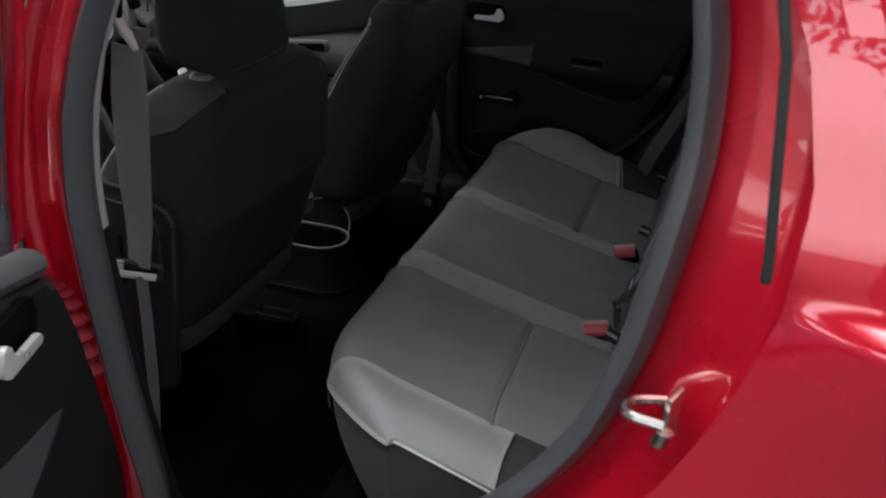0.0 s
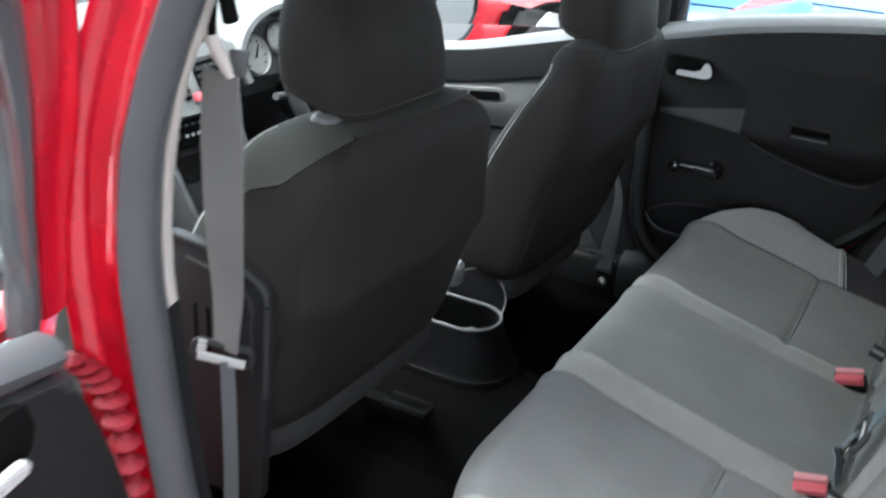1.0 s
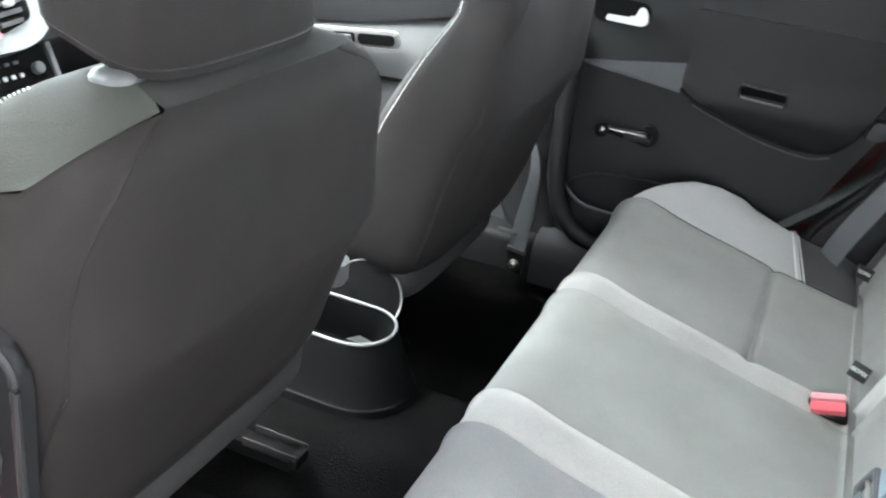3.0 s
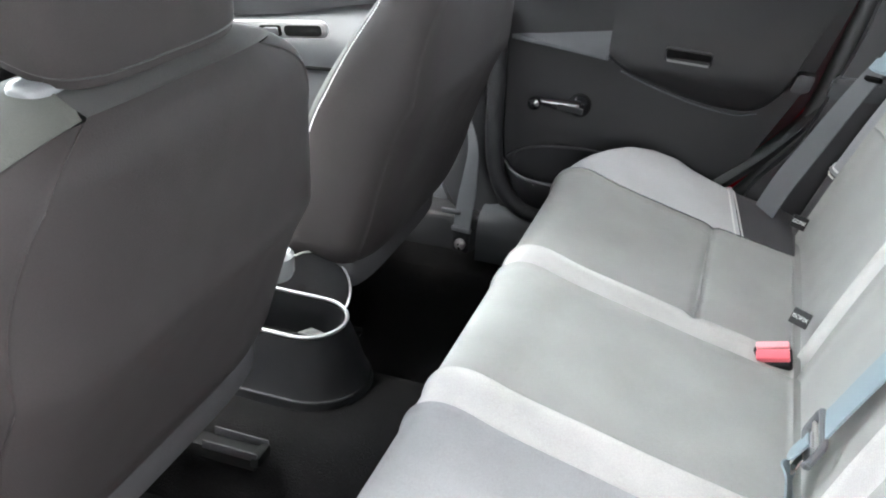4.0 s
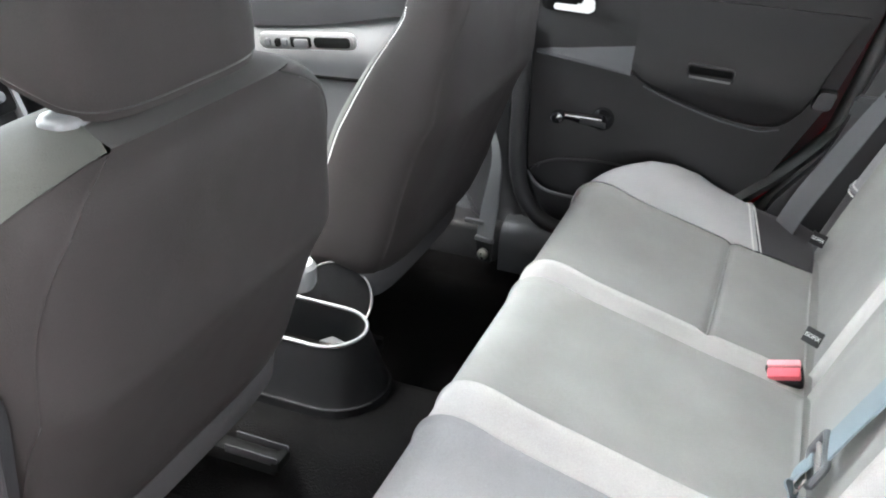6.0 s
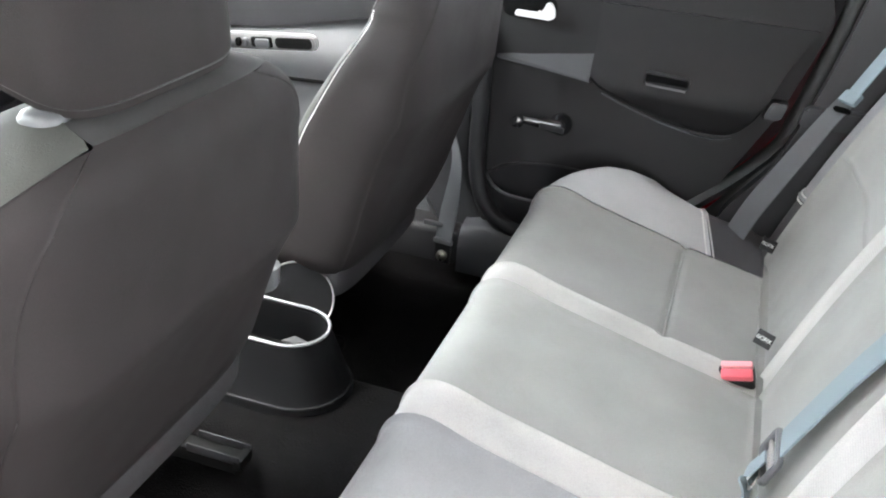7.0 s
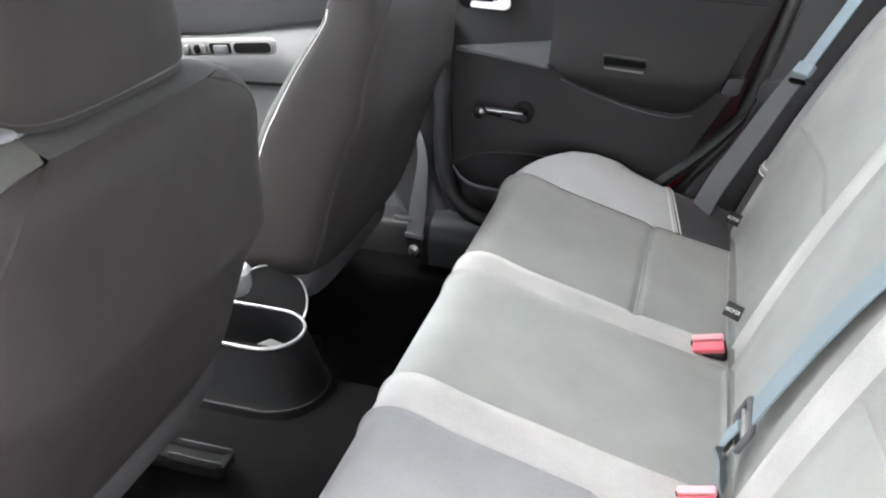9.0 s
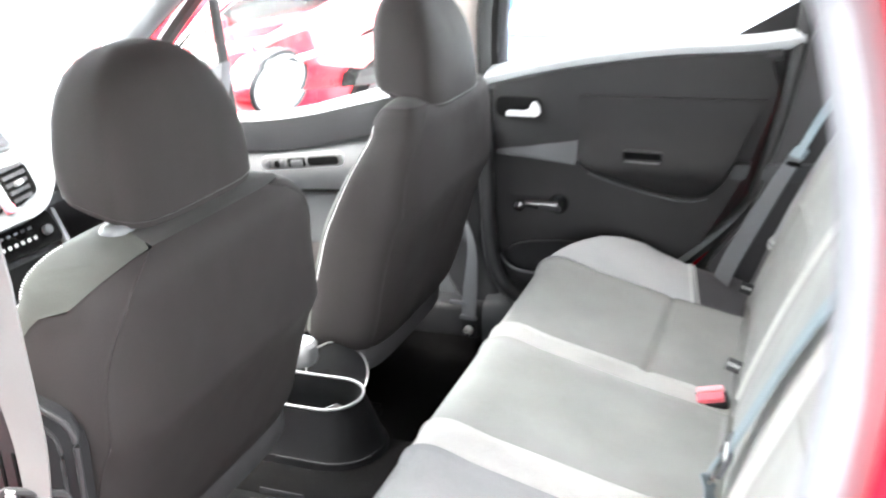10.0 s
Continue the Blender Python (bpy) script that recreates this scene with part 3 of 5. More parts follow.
    part("belt_moulding", ribbon(smooth_path(belt, 4), [(0, 0, 1)] * 13, 0.014 if sign < 0 else 0.028, 0.012), RUBBER if sign < 0 else DASH_TOP, d, "window ledge moulding")
    # pane
    o = [(-0.035, .955), (-.06, 1.1), (-.04, 1.25), (-.02, 1.365), (-.28, 1.345), (-.55, 1.20), (-.80, 1.0), (-.90, .87)]
    def pane(off):
        return [(x, sign * (side_y(z) + 0.030 + off), z) for x, z in o]
    g = part("window_glass", loft([pane(0), pane(0.004)]), GLASS_NEAR if sign < 0 else GLASS, d, smooth=False)
    g.visible_shadow = False
    fr = [(-0.02, .95), (-.045, 1.1), (-.02, 1.25), (0.0, 1.375), (-.28, 1.37), (-.56, 1.225), (-.83, 1.0), (-.94, .86)]
    pts = smooth_path([(x, sign * (side_y(z) + 0.03), z) for x, z in fr], 5)
    part("window_frame", tube(pts, 0.019, 8), RUBBER_BLACK, d, "black window frame")
    return d


near_front = door_outside(-1)
far_front = door_outside(1)

# far front door inside: panel, ledge, switch plate, mirror
def far_front_inside(d):
    def fp(u, v):
        x = -1.0 + 0.985 * v
        top = 0.965 + 0.245 * (x + 0.0)
        if x < -0.5:
            top = 0.8425 + 0.12 * (x + 0.5)
        z = 0.42 + (top - 0.42) * u
        arm = 0.035 * math.exp(-((z - (0.755 + 0.10 * (x + 0.3))) / 0.05) ** 2)
        return Vector((x, 0.705 - arm - 0.03 * math.sin(math.pi * min(1, u * 1.2)), z))
    part("inner_panel", patch(fp, 0, 1, 0, 1, 34, 30, 0.002), DOOR_GREY, d, "grey inner door panel")
    part("upper_panel", ribbon(smooth_path([(-0.95, .694, .80), (-.5, .694, .822), (-.25, .694, .868), (-.02, .694, .925)], 6), [(0, 0.05, 1)] * 19, 0.072, 0.016), PLASTIC, d, "dark upper door panel")
    # pale colour carries the sky's highlight along the ledge
    part("ledge", tube(smooth_path([(-0.95, .715, .838), (-.5, .715, .853), (-.25, .715, .905), (-.02, .715, .966)], 6), 0.022, 8), LEDGE_SKYLIT, d, "window ledge, sky highlight in its pale colour")
    part("door_pull_line", tube(smooth_path([(-.75, .668, .69), (-.45, .668, .70), (-.2, .668, .715), (-.05, .672, .735)], 4), 0.004, 6), PIT, d)
    # switch plate on the armrest, tilted towards the driver
    ax = Vector((1, 0, 0.11)).normalized()
    ay = Vector((0, -0.30, 0.95)).normalized()
    az = ax.cross(ay)
    c = Vector((-0.387, 0.642, 0.781))
    def plate(w, h, t, off=(0, 0, 0), rad=0.016):
        o = round_outline([(-w / 2, -h / 2), (w / 2, -h / 2), (w / 2, h / 2), (-w / 2, h / 2)], rad)
        b = prism(o, "z", 0, t, min(0.002, t * 0.4))
        m = Matrix((ax, ay, -az if az.y > 0 else az)).transposed().to_4x4()
        m.translation = c + ax * off[0] + ay * off[1] + (-az if az.y > 0 else az) * off[2]
        b.transform(m)
        return b
    sw = part("switch_plate", plate(0.212, 0.035, 0.006, rad=0.016), RIM_LIGHT, d, "silver edged window switch plate")
    part("switch_field", plate(0.204, 0.0285, 0.003, (0, 0, 0.0045), 0.013), RIM_GREY, sw)
    part("switch_well", plate(0.078, 0.0225, 0.003, (0.056, 0, 0.0062), 0.009), PIT, sw)
    part("switch_well", plate(0.046, 0.0225, 0.003, (-0.012, 0, 0.0062), 0.005), PIT, sw)
    part("window_switch", plate(0.030, 0.018, 0.006, (-0.010, -.001, 0.007), 0.004), PLASTIC_MID, sw)
    for k in (-0.046, -0.062, -0.084):
        part("mirror_switch", plate(0.011, 0.017, 0.008, (k, 0, 0.006), 0.004), PIT if k == -.062 else PLASTIC_MID, sw)
    # outside mirror
    bm = loft([[(-0.71 + dx, 0.925 + s * ry * math.cos(t), 0.892 + s * rz * math.sin(t)) for t in [2 * math.pi * k / 24 for k in range(24)]] for dx, s, ry, rz in ((0, .35, .145, .075), (.03, .8, .145, .075), (.08, 1, .145, .075), (.115, .98, .145, .075))])
    mr = part("mirror_housing", bm, PAINT, d, "door mirror housing")
    bm = loft([[(-0.592 + dx, 0.925 + 0.132 * math.cos(t), 0.892 + 0.064 * math.sin(t)) for t in [2 * math.pi * k / 24 for k in range(24)]] for dx in (0, 0.002)])
    part("mirror_glass", bm, MIRROR, mr, smooth=False)
    part("mirror_rim", tube([(-0.592, 0.925 + 0.138 * math.cos(t), 0.892 + 0.070 * math.sin(t)) for t in [2 * math.pi * k / 32 for k in range(33)]], .007, 8, up=(1, 0, 0)), PLASTIC, mr, "black mirror rim")
    part("mirror_corner", prism([(-.98, .84), (-.62, .855), (-.60, .99)], "y", .69, .73, 0.004), PLASTIC_MID, d)
    part("quarter_bar", tube([(-.62, .735, .86), (-.62, .715, 1.13)], 0.013, 8), RUBBER_BLACK, d)


far_front_inside(far_front)

# ---------------------------------------------------------------- rear doors
def rear_door(sign):
    """Built closed on the far side; sign -1 mirrors it to the near side."""
    near = sign < 0
    d = thing("rear_door", (0, 0, 0), "open rear door with black trim, grey handle and red frame" if near else "closed rear door with black trim, winder and silver handle", "car door", "doors of the red car")

    def P(name, bm, material, parent=d, label="", smooth=True):
        return part(name, mirror_y(bm) if near else bm, material, parent, label, smooth)
    belt = lambda x: 0.958 + 0.135 * x + 0.02 * math.sin(min(1, x / 0.6) * math.pi)
    # outer skin and shut faces
    rear = [(.435, .17), (.47, .29), (.53, .385), (.60, .465), (.69, .545), (.79, .60), (.88, .635), (.96, .658), (1.06, .675)]

    def skin(u, v):
        z = 0.40 + u * (belt(0.3) - 0.46 + 0.05 * v)
        x1 = lerp_table(rear, z) + 0.085
        x = -0.01 + (x1 + 0.01) * v
        return Vector((x, 0.826 - 0.05 * (2 * u - 1.0) ** 2, z))
    P("door_skin", patch(skin, 0, 1, 0, 1, 18, 20, 0.003), PAINT, label="glossy red outer skin")
    edge = [(0.03, z) for z in (.43, .55, .68, .80, .95)] + [(x - 0.02, z) for z, x in rear[::-1][1:]]
    rings = [[(x - (0.012 if x < .1 else (.03 if y < .75 else -.03)), y, z) for x, z in edge] for y in (0.712, 0.79)]
    # red painted edge; the far one is blackened in place of shade
    P("door_shell", loft(rings, caps=True), PAINT if near else PLASTIC, label="red painted door edge" if near else "door edge, blackened for shade")
    # trim panel: its front edge, wheel-arch edge and belt
    inner = [(.20, .464), (.135, .476), (.100, .496), (.080, .524), (.067, .56), (.060, .60), (.056, .70), (.053, .80), (.05, belt(.05) - .018)] + [(x, belt(x) - .018) for x in (.2, .35, .5, .60)] + [(.615, .95), (.60, .90), (.565, .79), (.52, .70), (.462, .585), (.39, .51), (.30, .468)]
    if near:
        # the open door's trim runs out to the hinge side lower down
        inner = [(.20, .464), (.06, .476), (-.02, .50), (-.062, .56), (-.066, .63), (-.052, .70), (-.030, .78), (-.004, .865), (.020, .925), (.036, belt(.036) - .018)] + inner[9:]
    P("inner_panel", prism(round_outline(inner, 0.015, 3), "y", .688, .712, 0.006), DOOR_DARK, label="black grained trim panel")
    # window ledge; the far one has the sky's highlight in its pale colour
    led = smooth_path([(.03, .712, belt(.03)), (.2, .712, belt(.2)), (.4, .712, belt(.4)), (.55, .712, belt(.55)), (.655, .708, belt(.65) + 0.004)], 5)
    P("window_ledge", tube(led, 0.021 if near else 0.026, 10, flat=0.75), PLASTIC_MID if near else LEDGE_SKYLIT, label="slate window ledge")
    P("upper_roll", tube([(p.x, .700, p.z - 0.026) for p in led[:-2]], 0.012, 8), PLASTIC_SOFT)
    # armrest pad with curved lower edge
    pad = [(.236, .930), (.236, .800)] + [(.262, .786), (.30, .768), (.345, .751), (.39, .738), (.43, .731), (.465, .729), (.495, .737), (.515, .756), (.538, .800), (.566, .870), (.592, .932)]

    def pad_y(x, z):
        return 0.688 - 0.036 * math.exp(-((z - 0.800) / 0.042) ** 2) * min(1, (x - 0.2) / 0.06) - 0.006
    bm = bmesh.new()
    rows = []
    for i in range(21):
        x = 0.236 + (0.595 - 0.236) * i / 20
        lo = lerp_table([(a, b) for a, b in pad[1:]], x)
        rows.append([bm.verts.new((x, pad_y(x, lo + (0.935 - lo) * j / 16) + (0.012 if j == 0 else 0.0), lo + (0.935 - lo) * j / 16)) for j in range(17)])
    for i in range(20):
        for j in range(16):
            bm.faces.new((rows[i][j], rows[i + 1][j], rows[i + 1][j + 1], rows[i][j + 1]))
    cap = bmesh.ops.extrude_face_region(bm, geom=bm.faces[:])
    bmesh.ops.translate(bm, vec=(0, 0.02, 0), verts=[v for v in cap["geom"] if isinstance(v, bmesh.types.BMVert)])
    padob = P("armrest_pad", bm, DOOR_DARK, label="black armrest pad with a seam")
    P("pad_piping", tube(smooth_path([(x, pad_y(x, z) + 0.006, z - 0.003) for x, z in pad[2:9]], 4), 0.0016, 6), PLASTIC_MID, padob)
    # pull recess on the pad; a black plate paints the shade inside it
    zc = 0.822
    o = round_outline([(.331, zc - .009), (.409, zc - .012), (.409, zc + .010), (.331, zc + .013)], 0.007)
    i2 = round_outline([(.3335, zc - .0070), (.4065, zc - .0100), (.4065, zc + .0080), (.3335, zc + .0110)], 0.006)
    bm = loft([[(x, .672, z) for x, z in o], [(x, .648, z) for x, z in o], [(x, .646, z) for x, z in i2], [(x, .668, z) for x, z in i2]], caps=False)
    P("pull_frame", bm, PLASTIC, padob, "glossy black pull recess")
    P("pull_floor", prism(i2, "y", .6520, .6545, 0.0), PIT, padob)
    P("pull_lip", tube([(.336, .6465, zc - .0082), (.37, .646, zc - .0095), (.404, .6465, zc - .0108)], .0020, 6), RIM_GREY, padob)
    # wedge ledge ahead of the pad
    bm = loft([[(x, .69, z0), (x, .69 - w, z0 + 0.004), (x, .69 - w, z0 + 0.010), (x, .69, z1)] for x, z0, z1, w in ((.058, .806, .814, .004), (.12, .802, .826, .016), (.18, .798, .836, .026), (.237, .794, .845, .036))])
    P("ledge", bm, DOOR_GREY, label="slate wedge shaped ledge")
    # lower pocket: bulging wall with a rolled rim before a dark mouth
    rim_z = lambda x: curve_table([(.06, .582), (.075, .571), (.10, .563), (.18, .559), (.30, .562), (.40, .572)], x)
    rings, rim = [], []
    for k in range(19):
        x = .062 + .34 * k / 18
        sw_ = math.sin(math.pi * min(1, (k + 0.5) / 4.0) / 2) * (1 if k < 14 else 1 - (k - 13) * 0.14)
        zr = rim_z(x)
        base = max(.47, lerp_table([(.06, .56), (.075, .52), (.10, .492), (.14, .476), (.2, .468)], x))
        prof = [(.0, base), (-.030, base + .006), (-.042, base + .03), (-.047, (base + zr) / 2), (-.050, zr - .008), (-.047, zr), (-.041, zr - .003), (-.034, zr - .03), (-.0, zr - .03)]
        rings.append([(x, .69 + dy * sw_, z) for dy, z in prof])
        rim.append((x, .69 - .0475 * sw_, zr))
    pk_ = P("door_pocket", loft(rings), PLASTIC, label="black moulded door pocket")
    # rim paler than the pocket, its highlight painted as slate
    P("pocket_rim", tube(rim, .0030, 8), PLASTIC_MID, pk_, "rolled pocket rim, highlight in its slate colour")
    P("pocket_lining", prism(round_outline([(.064, .530), (.38, .530), (.38, .590), (.30, .616), (.21, .622), (.128, .614), (.082, .598)], 0.012), "y", .6835, .690, 0.002), PLASTIC)
    P("mouth_edge", tube(smooth_path([(.066, .683, .584), (.084, .682, .599), (.128, .682, .615), (.21, .682, .623), (.30, .682, .617)], 5), .0022, 6), PLASTIC_SOFT)
    # slate tone stands in for the sky reflected on this ledge end
    P("ledge_end", prism(round_outline([(.536, .784), (.566, .784), (.574, .814), (.546, .814)], .004), "y", .660, .690, .004), SILL_GREY, label="end of the armrest ledge, sky sheen in its slate colour")
    # window winder
    w = P("winder_hub", loft([[(.193 + r * math.cos(t), y, .704 + r * math.sin(t)) for t in [2 * math.pi * k / 20 for k in range(20)]] for y, r in ((.690, .021), (.680, .021), (.676, .018), (.668, .013))]), PLASTIC_GLOSS, label="black window winder")
    arm = [(.196, .664, .703, .0125), (.178, .660, .7055, .0115), (.155, .656, .708, .0095), (.135, .653, .710, .0075), (.121, .652, .711, .0085), (.113, .652, .711, .006)]
    P("winder_arm", loft([[(x, y + .0055 * math.cos(t), z + h * math.sin(t)) for t in [2 * math.pi * k / 14 for k in range(14)]] for x, y, z, h in arm]), PLASTIC_GLOSS, w)
    P("winder_insert", obox((.182, .6525, .7035), (1, 0.06, -.10), (0, 1, 0), (.10, 0, 1), (.046, .004, .011), 0.0015), PLASTIC, w)
    kn = loft([[(.121 + r * math.cos(t), y, .711 + r * math.sin(t)) for t in [2 * math.pi * k / 16 for k in range(16)]] for y, r in ((.654, .006), (.647, .010), (.634, .0125), (.628, .0105), (.625, .004))])
    P("winder_knob", kn, PLASTIC_GLOSS, w)
    # latch handle before a black plate that paints its recess's shade
    hz = 0.943 if near else 0.907
    ho = 0.024 if near else 0.0
    P("handle_recess", prism(round_outline([(.060 + ho, hz - .020), (.158 + ho, hz - .018), (.158 + ho, hz + .020), (.060 + ho, hz + .024)], 0.018, 6), "y", .681, .690, 0.003), PIT, label="handle recess, its shade as a black plate")
    lever = [(.087, -.0135), (.150, -.0145), (.1595, -.009), (.1585, .004), (.151, .0165), (.1425, .0155), (.1375, .003), (.130, -.0035), (.088, -.0035)]
    P("door_handle", prism(round_outline([(x + ho, hz + z) for x, z in lever], .003, 4), "y", .6645, .6715, .0028, 3), SILVER, label="satin silver door handle")
    P("handle_stem", obox((.142 + ho, .678, hz - .005), (1, 0, 0), (0, 1, 0), (0, 0, 1), (.014, .016, .010), .002), PLASTIC)
    # window: glass, frame bars
    gl = [(.062, .955), (.070, 1.1), (.11, 1.22), (.20, 1.345), (.30, 1.37), (.46, 1.36), (.56, 1.30), (.62, 1.20), (.52, 1.06), (.47, 1.02)]
    if near:
        gl = [(x - .075 * max(0.0, 1 - (x - .062) / .3), z) for x, z in gl]
    g = P("window_glass", loft([[(x, side_y(z) + .02, z) for x, z in gl], [(x, side_y(z) + .024, z) for x, z in gl]]), GLASS, smooth=False)
    g.visible_shadow = False
    bar = smooth_path([(.052, .735, .955), (.052, .728, 1.05), (.075, .70, 1.17), (.13, .665, 1.28), (.22, .637, 1.36), (.33, .628, 1.385), (.47, .63, 1.375), (.57, .645, 1.32), (.635, .68, 1.22), (.665, .705, 1.10), (.66, .72, 1.04)], 5)
    # offsets of the frame, channel and weatherstrip from the pillar line
    fx, fy, fw, cx, cy, wx, wy = (-.112, .036, .064, -.066, .030, -.149, .041) if near else (-.012, .02, .036, .012, .005, -.034, .02)
    # far frame takes black for red, shade put into its colour
    P("window_frame", ribbon([p + Vector((fx, fy, 0)) for p in bar], [(1, -.2 if near else 0, .25)] * len(bar), fw, .022), PAINT if near else RUBBER_BLACK, label="red painted window frame" if near else "black window frame")
    P("glass_channel", tube([p + Vector((cx, cy, -.004)) for p in bar], .015 if near else .0125, 8), RUBBER, label="grey rubber glass channel")
    P("outer_weatherstrip", tube([p + Vector((wx, wy, .004)) for p in bar[:26]], .009, 8), RUBBER_BLACK, label="black outer weatherstrip")
    if not near:
        P("corner_cap", prism(round_outline([(.585, .950), (.640, .950), (.654, 1.045), (.585, 1.030)], .006), "y", .716, .730, .003), PLASTIC, label="black corner cap below the window")
    P("corner_pane", prism([(.475, 1.02), (.655, 1.04), (.655, 1.125)], "y", .70, .725, 0.003), PLASTIC, label="black corner panel")
    return d


far_rear = rear_door(1)
near_rear = rear_door(-1)
DOOR_SWING = 75.0
pivot = Matrix.Translation((-0.086, -0.83, 0))
near_rear.matrix_world = Matrix.Translation((0.014, 0.058, -0.032)) @ pivot @ Matrix.Rotation(radians(-DOOR_SWING), 4, "Z") @ pivot.inverted()

# red flange and black seal between the far door and the side trim
flange = [(.30, .445), (.39, .50), (.480, .585), (.552, .70), (.582, .796), (.601, .877), (.618, .953), (.632, 1.04), (.640, 1.12)]
pts = smooth_path([(x + .004, .772, z) for x, z in flange[4:7]], 5)
part("door_flange", ribbon(pts, [(1, 0, -.35)] * len(pts), .004, .008), PAINT, body, "red painted flange")
pts = smooth_path([(x + .016, .702, z - .005) for x, z in flange], 5)
part("flange_seal", tube(pts, .0175, 10), RUBBER_BLACK, body)

# ---------------------------------------------------------------- front seats
def front_seat(cy, label, HX, rest_low, low, tables, wide=1.0, deep=1.0, collar=None, shift=0.0, slope=0.0):
    """Backrest of sewn covers over a rounded section, head restraint, cushion, rails; low is the height of the cover's lower edge, slope how far the inner shoulder falls away."""
    s = thing("front_seat", (-0.2, cy, FLOOR_Z), label, "car seat", "front seats")
    back, front, half, top, r = tables
    out = math.copysign(1, cy)
    VT = .91
    P = 4.6

    def surf(th, v):
        """th: round the section from the middle of the back (degrees, towards the outer side); v: up the cover and over its top."""
        if v < .80:
            z, inset, thin = low + (top - r - low) * v / .80, 0.0, 1.0
        else:
            f = (v - .80) / .20 * math.pi / 2
            z, inset, thin = top - r + r * math.sin(f), .085 * (1 - math.cos(f)), max(0.0, math.cos(f)) ** .8
        zz = min(z, top - r)
        bk, fr, h = curve_table(back, zz), curve_table(front, zz), curve_table(half, zz)
        # lower edge tucked under
        tuck = .020 * max(0.0, 1 - (z - low) / .035) ** 2
        ax, hy = (bk - fr) / 2 * thin - tuck * .4, h - inset - tuck * .6
        c, sn = math.cos(radians(th)), math.sin(radians(th))
        x = (bk + fr) / 2 + math.copysign(abs(c) ** (2 / P), c) * max(ax, .0008)
        # the back is slightly hollow across its middle
        if sn < 0:
            hy -= slope * (max(0.0, z - .80) / .22) ** 2
        y = math.copysign(abs(sn) ** (2 / P), sn) * hy
        if c > 0:
            x -= .010 * (1 - min(1.0, (y / (h * .75)) ** 2)) * min(1.0, v / .3) * max(0.0, 1 - v / .8)
        return Vector((x, cy + shift + out * y, z))

    def th_seam(v):
        """Back cover's side seam."""
        return 62 - 38 * max(0.0, (v / VT - .55) / .45) ** 3

    def th_front(v, outer):
        """Where the front cloth begins: drawn back to the seam's end at the top."""
        if not outer:
            return 113
        if v >= VT:
            return th_seam(VT) + 22 * (v - VT) / (1 - VT)
        t = max(0.0, v / VT)
        return 95 + (th_seam(VT) - 95) * t ** 20

    part("back_cover", patch(lambda u, v: surf(u * th_seam(v), v), -1, 1, 0, VT, 48, 40, .0014), VINYL, s, "dark cloth back cover")
    for side in (-1, 1):
        outer = side > 0
        # dark flank against the paler front cloth: shade put into the colour
        part("side_cover", patch(lambda u, v: surf(side * (th_seam(v) + (th_front(v, outer) - th_seam(v)) * u), v), 0, 1, 0, VT, 14, 40, .0014), VINYL, s, "cloth side cover, darkened for shade")
        if not outer:
            part("stitching", stitches([p + (p - Vector((surf(0, .5).x - .06, cy, p.z))).normalized() * .0006 for p in [surf(side * (th_front(v, outer) - 1.0), v) for v in [.25 + .0125 * k for k in range(48)]]], .0008, .0034, .0020), STITCH, s, "white contrast stitching")
            part("piping", tube(smooth_path([surf(side * (th_front(v, outer) + 2.5), v) for v in [.2 + .02 * k for k in range(32)]], 2), .0014, 6), FAB_DARK, s, "dark piping")
        else:
            # stitch row along the front bolster
            sp = [surf(side * 121, v) for v in [.25 + .0125 * k for k in range(56)]]
            part("stitching", stitches([p + Vector((0, side * out * .0008, .0004)) for p in sp], .0009, .0030, .0014), STITCH, s, "white contrast stitching")
    part("front_cover", patch(lambda u, v: surf(th_front(v, True) + (360 - th_front(v, False) - th_front(v, True)) * u, v), 0, 1, .04, 1, 44, 40, .0010), FAB_OLIVE, s, "grey green front cover, tone raised for light")
    # top strip is painted lighter as lit from above
    part("top_cover", patch(lambda u, v: surf(u * th_front(v, u > 0), v), -1, 1, VT, 1, 40, 10, .0012), FAB_TOP, s, "cloth top cover, lightened for light from above")
    # thread lines laid in the seams of the back cover
    for side in (-1, 1):
        part("seam_line", tube([surf(side * th_seam(v), v) for v in [.02 + .02 * k for k in range(44)]], .0009, 5), RUBBER_BLACK, s)
    part("seam_line", tube([surf(u * th_seam(VT) / 20, VT) for u in range(-20, 21)], .0009, 5), RUBBER_BLACK, s)
    # felt skirt and frame under the backrest
    bx, hw = curve_table(back, low) - .006, curve_table(half, low) - .008
    part("skirt", loft([superring((bx - .13) / 2, cy + shift, low + dz, (bx + .13) / 2 - w, hw - w, 48, 4.6) for dz, w in ((.016, .008), (.006, .004), (-.012, .003), (-.034, .005), (-.043, .010), (-.046, .024))]), SKIRT, s, "grey felt skirt")
    part("cushion", loft([superring(-.43, cy, z, ax, ay, 32, 4) for z, ax, ay in ((.50, .27, .20), (.53, .295, .225), (.59, .30, .235), (.612, .28, .22), (.62, .2, .15))]), VINYL, s, "dark seat cushion")
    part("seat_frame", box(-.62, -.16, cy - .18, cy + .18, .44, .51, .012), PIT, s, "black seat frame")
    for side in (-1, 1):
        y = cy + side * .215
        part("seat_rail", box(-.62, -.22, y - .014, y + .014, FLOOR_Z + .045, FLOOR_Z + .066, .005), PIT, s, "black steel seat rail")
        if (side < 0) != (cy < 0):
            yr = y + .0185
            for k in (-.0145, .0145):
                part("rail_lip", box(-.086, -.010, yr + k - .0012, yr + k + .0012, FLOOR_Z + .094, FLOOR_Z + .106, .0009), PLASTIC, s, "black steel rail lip")
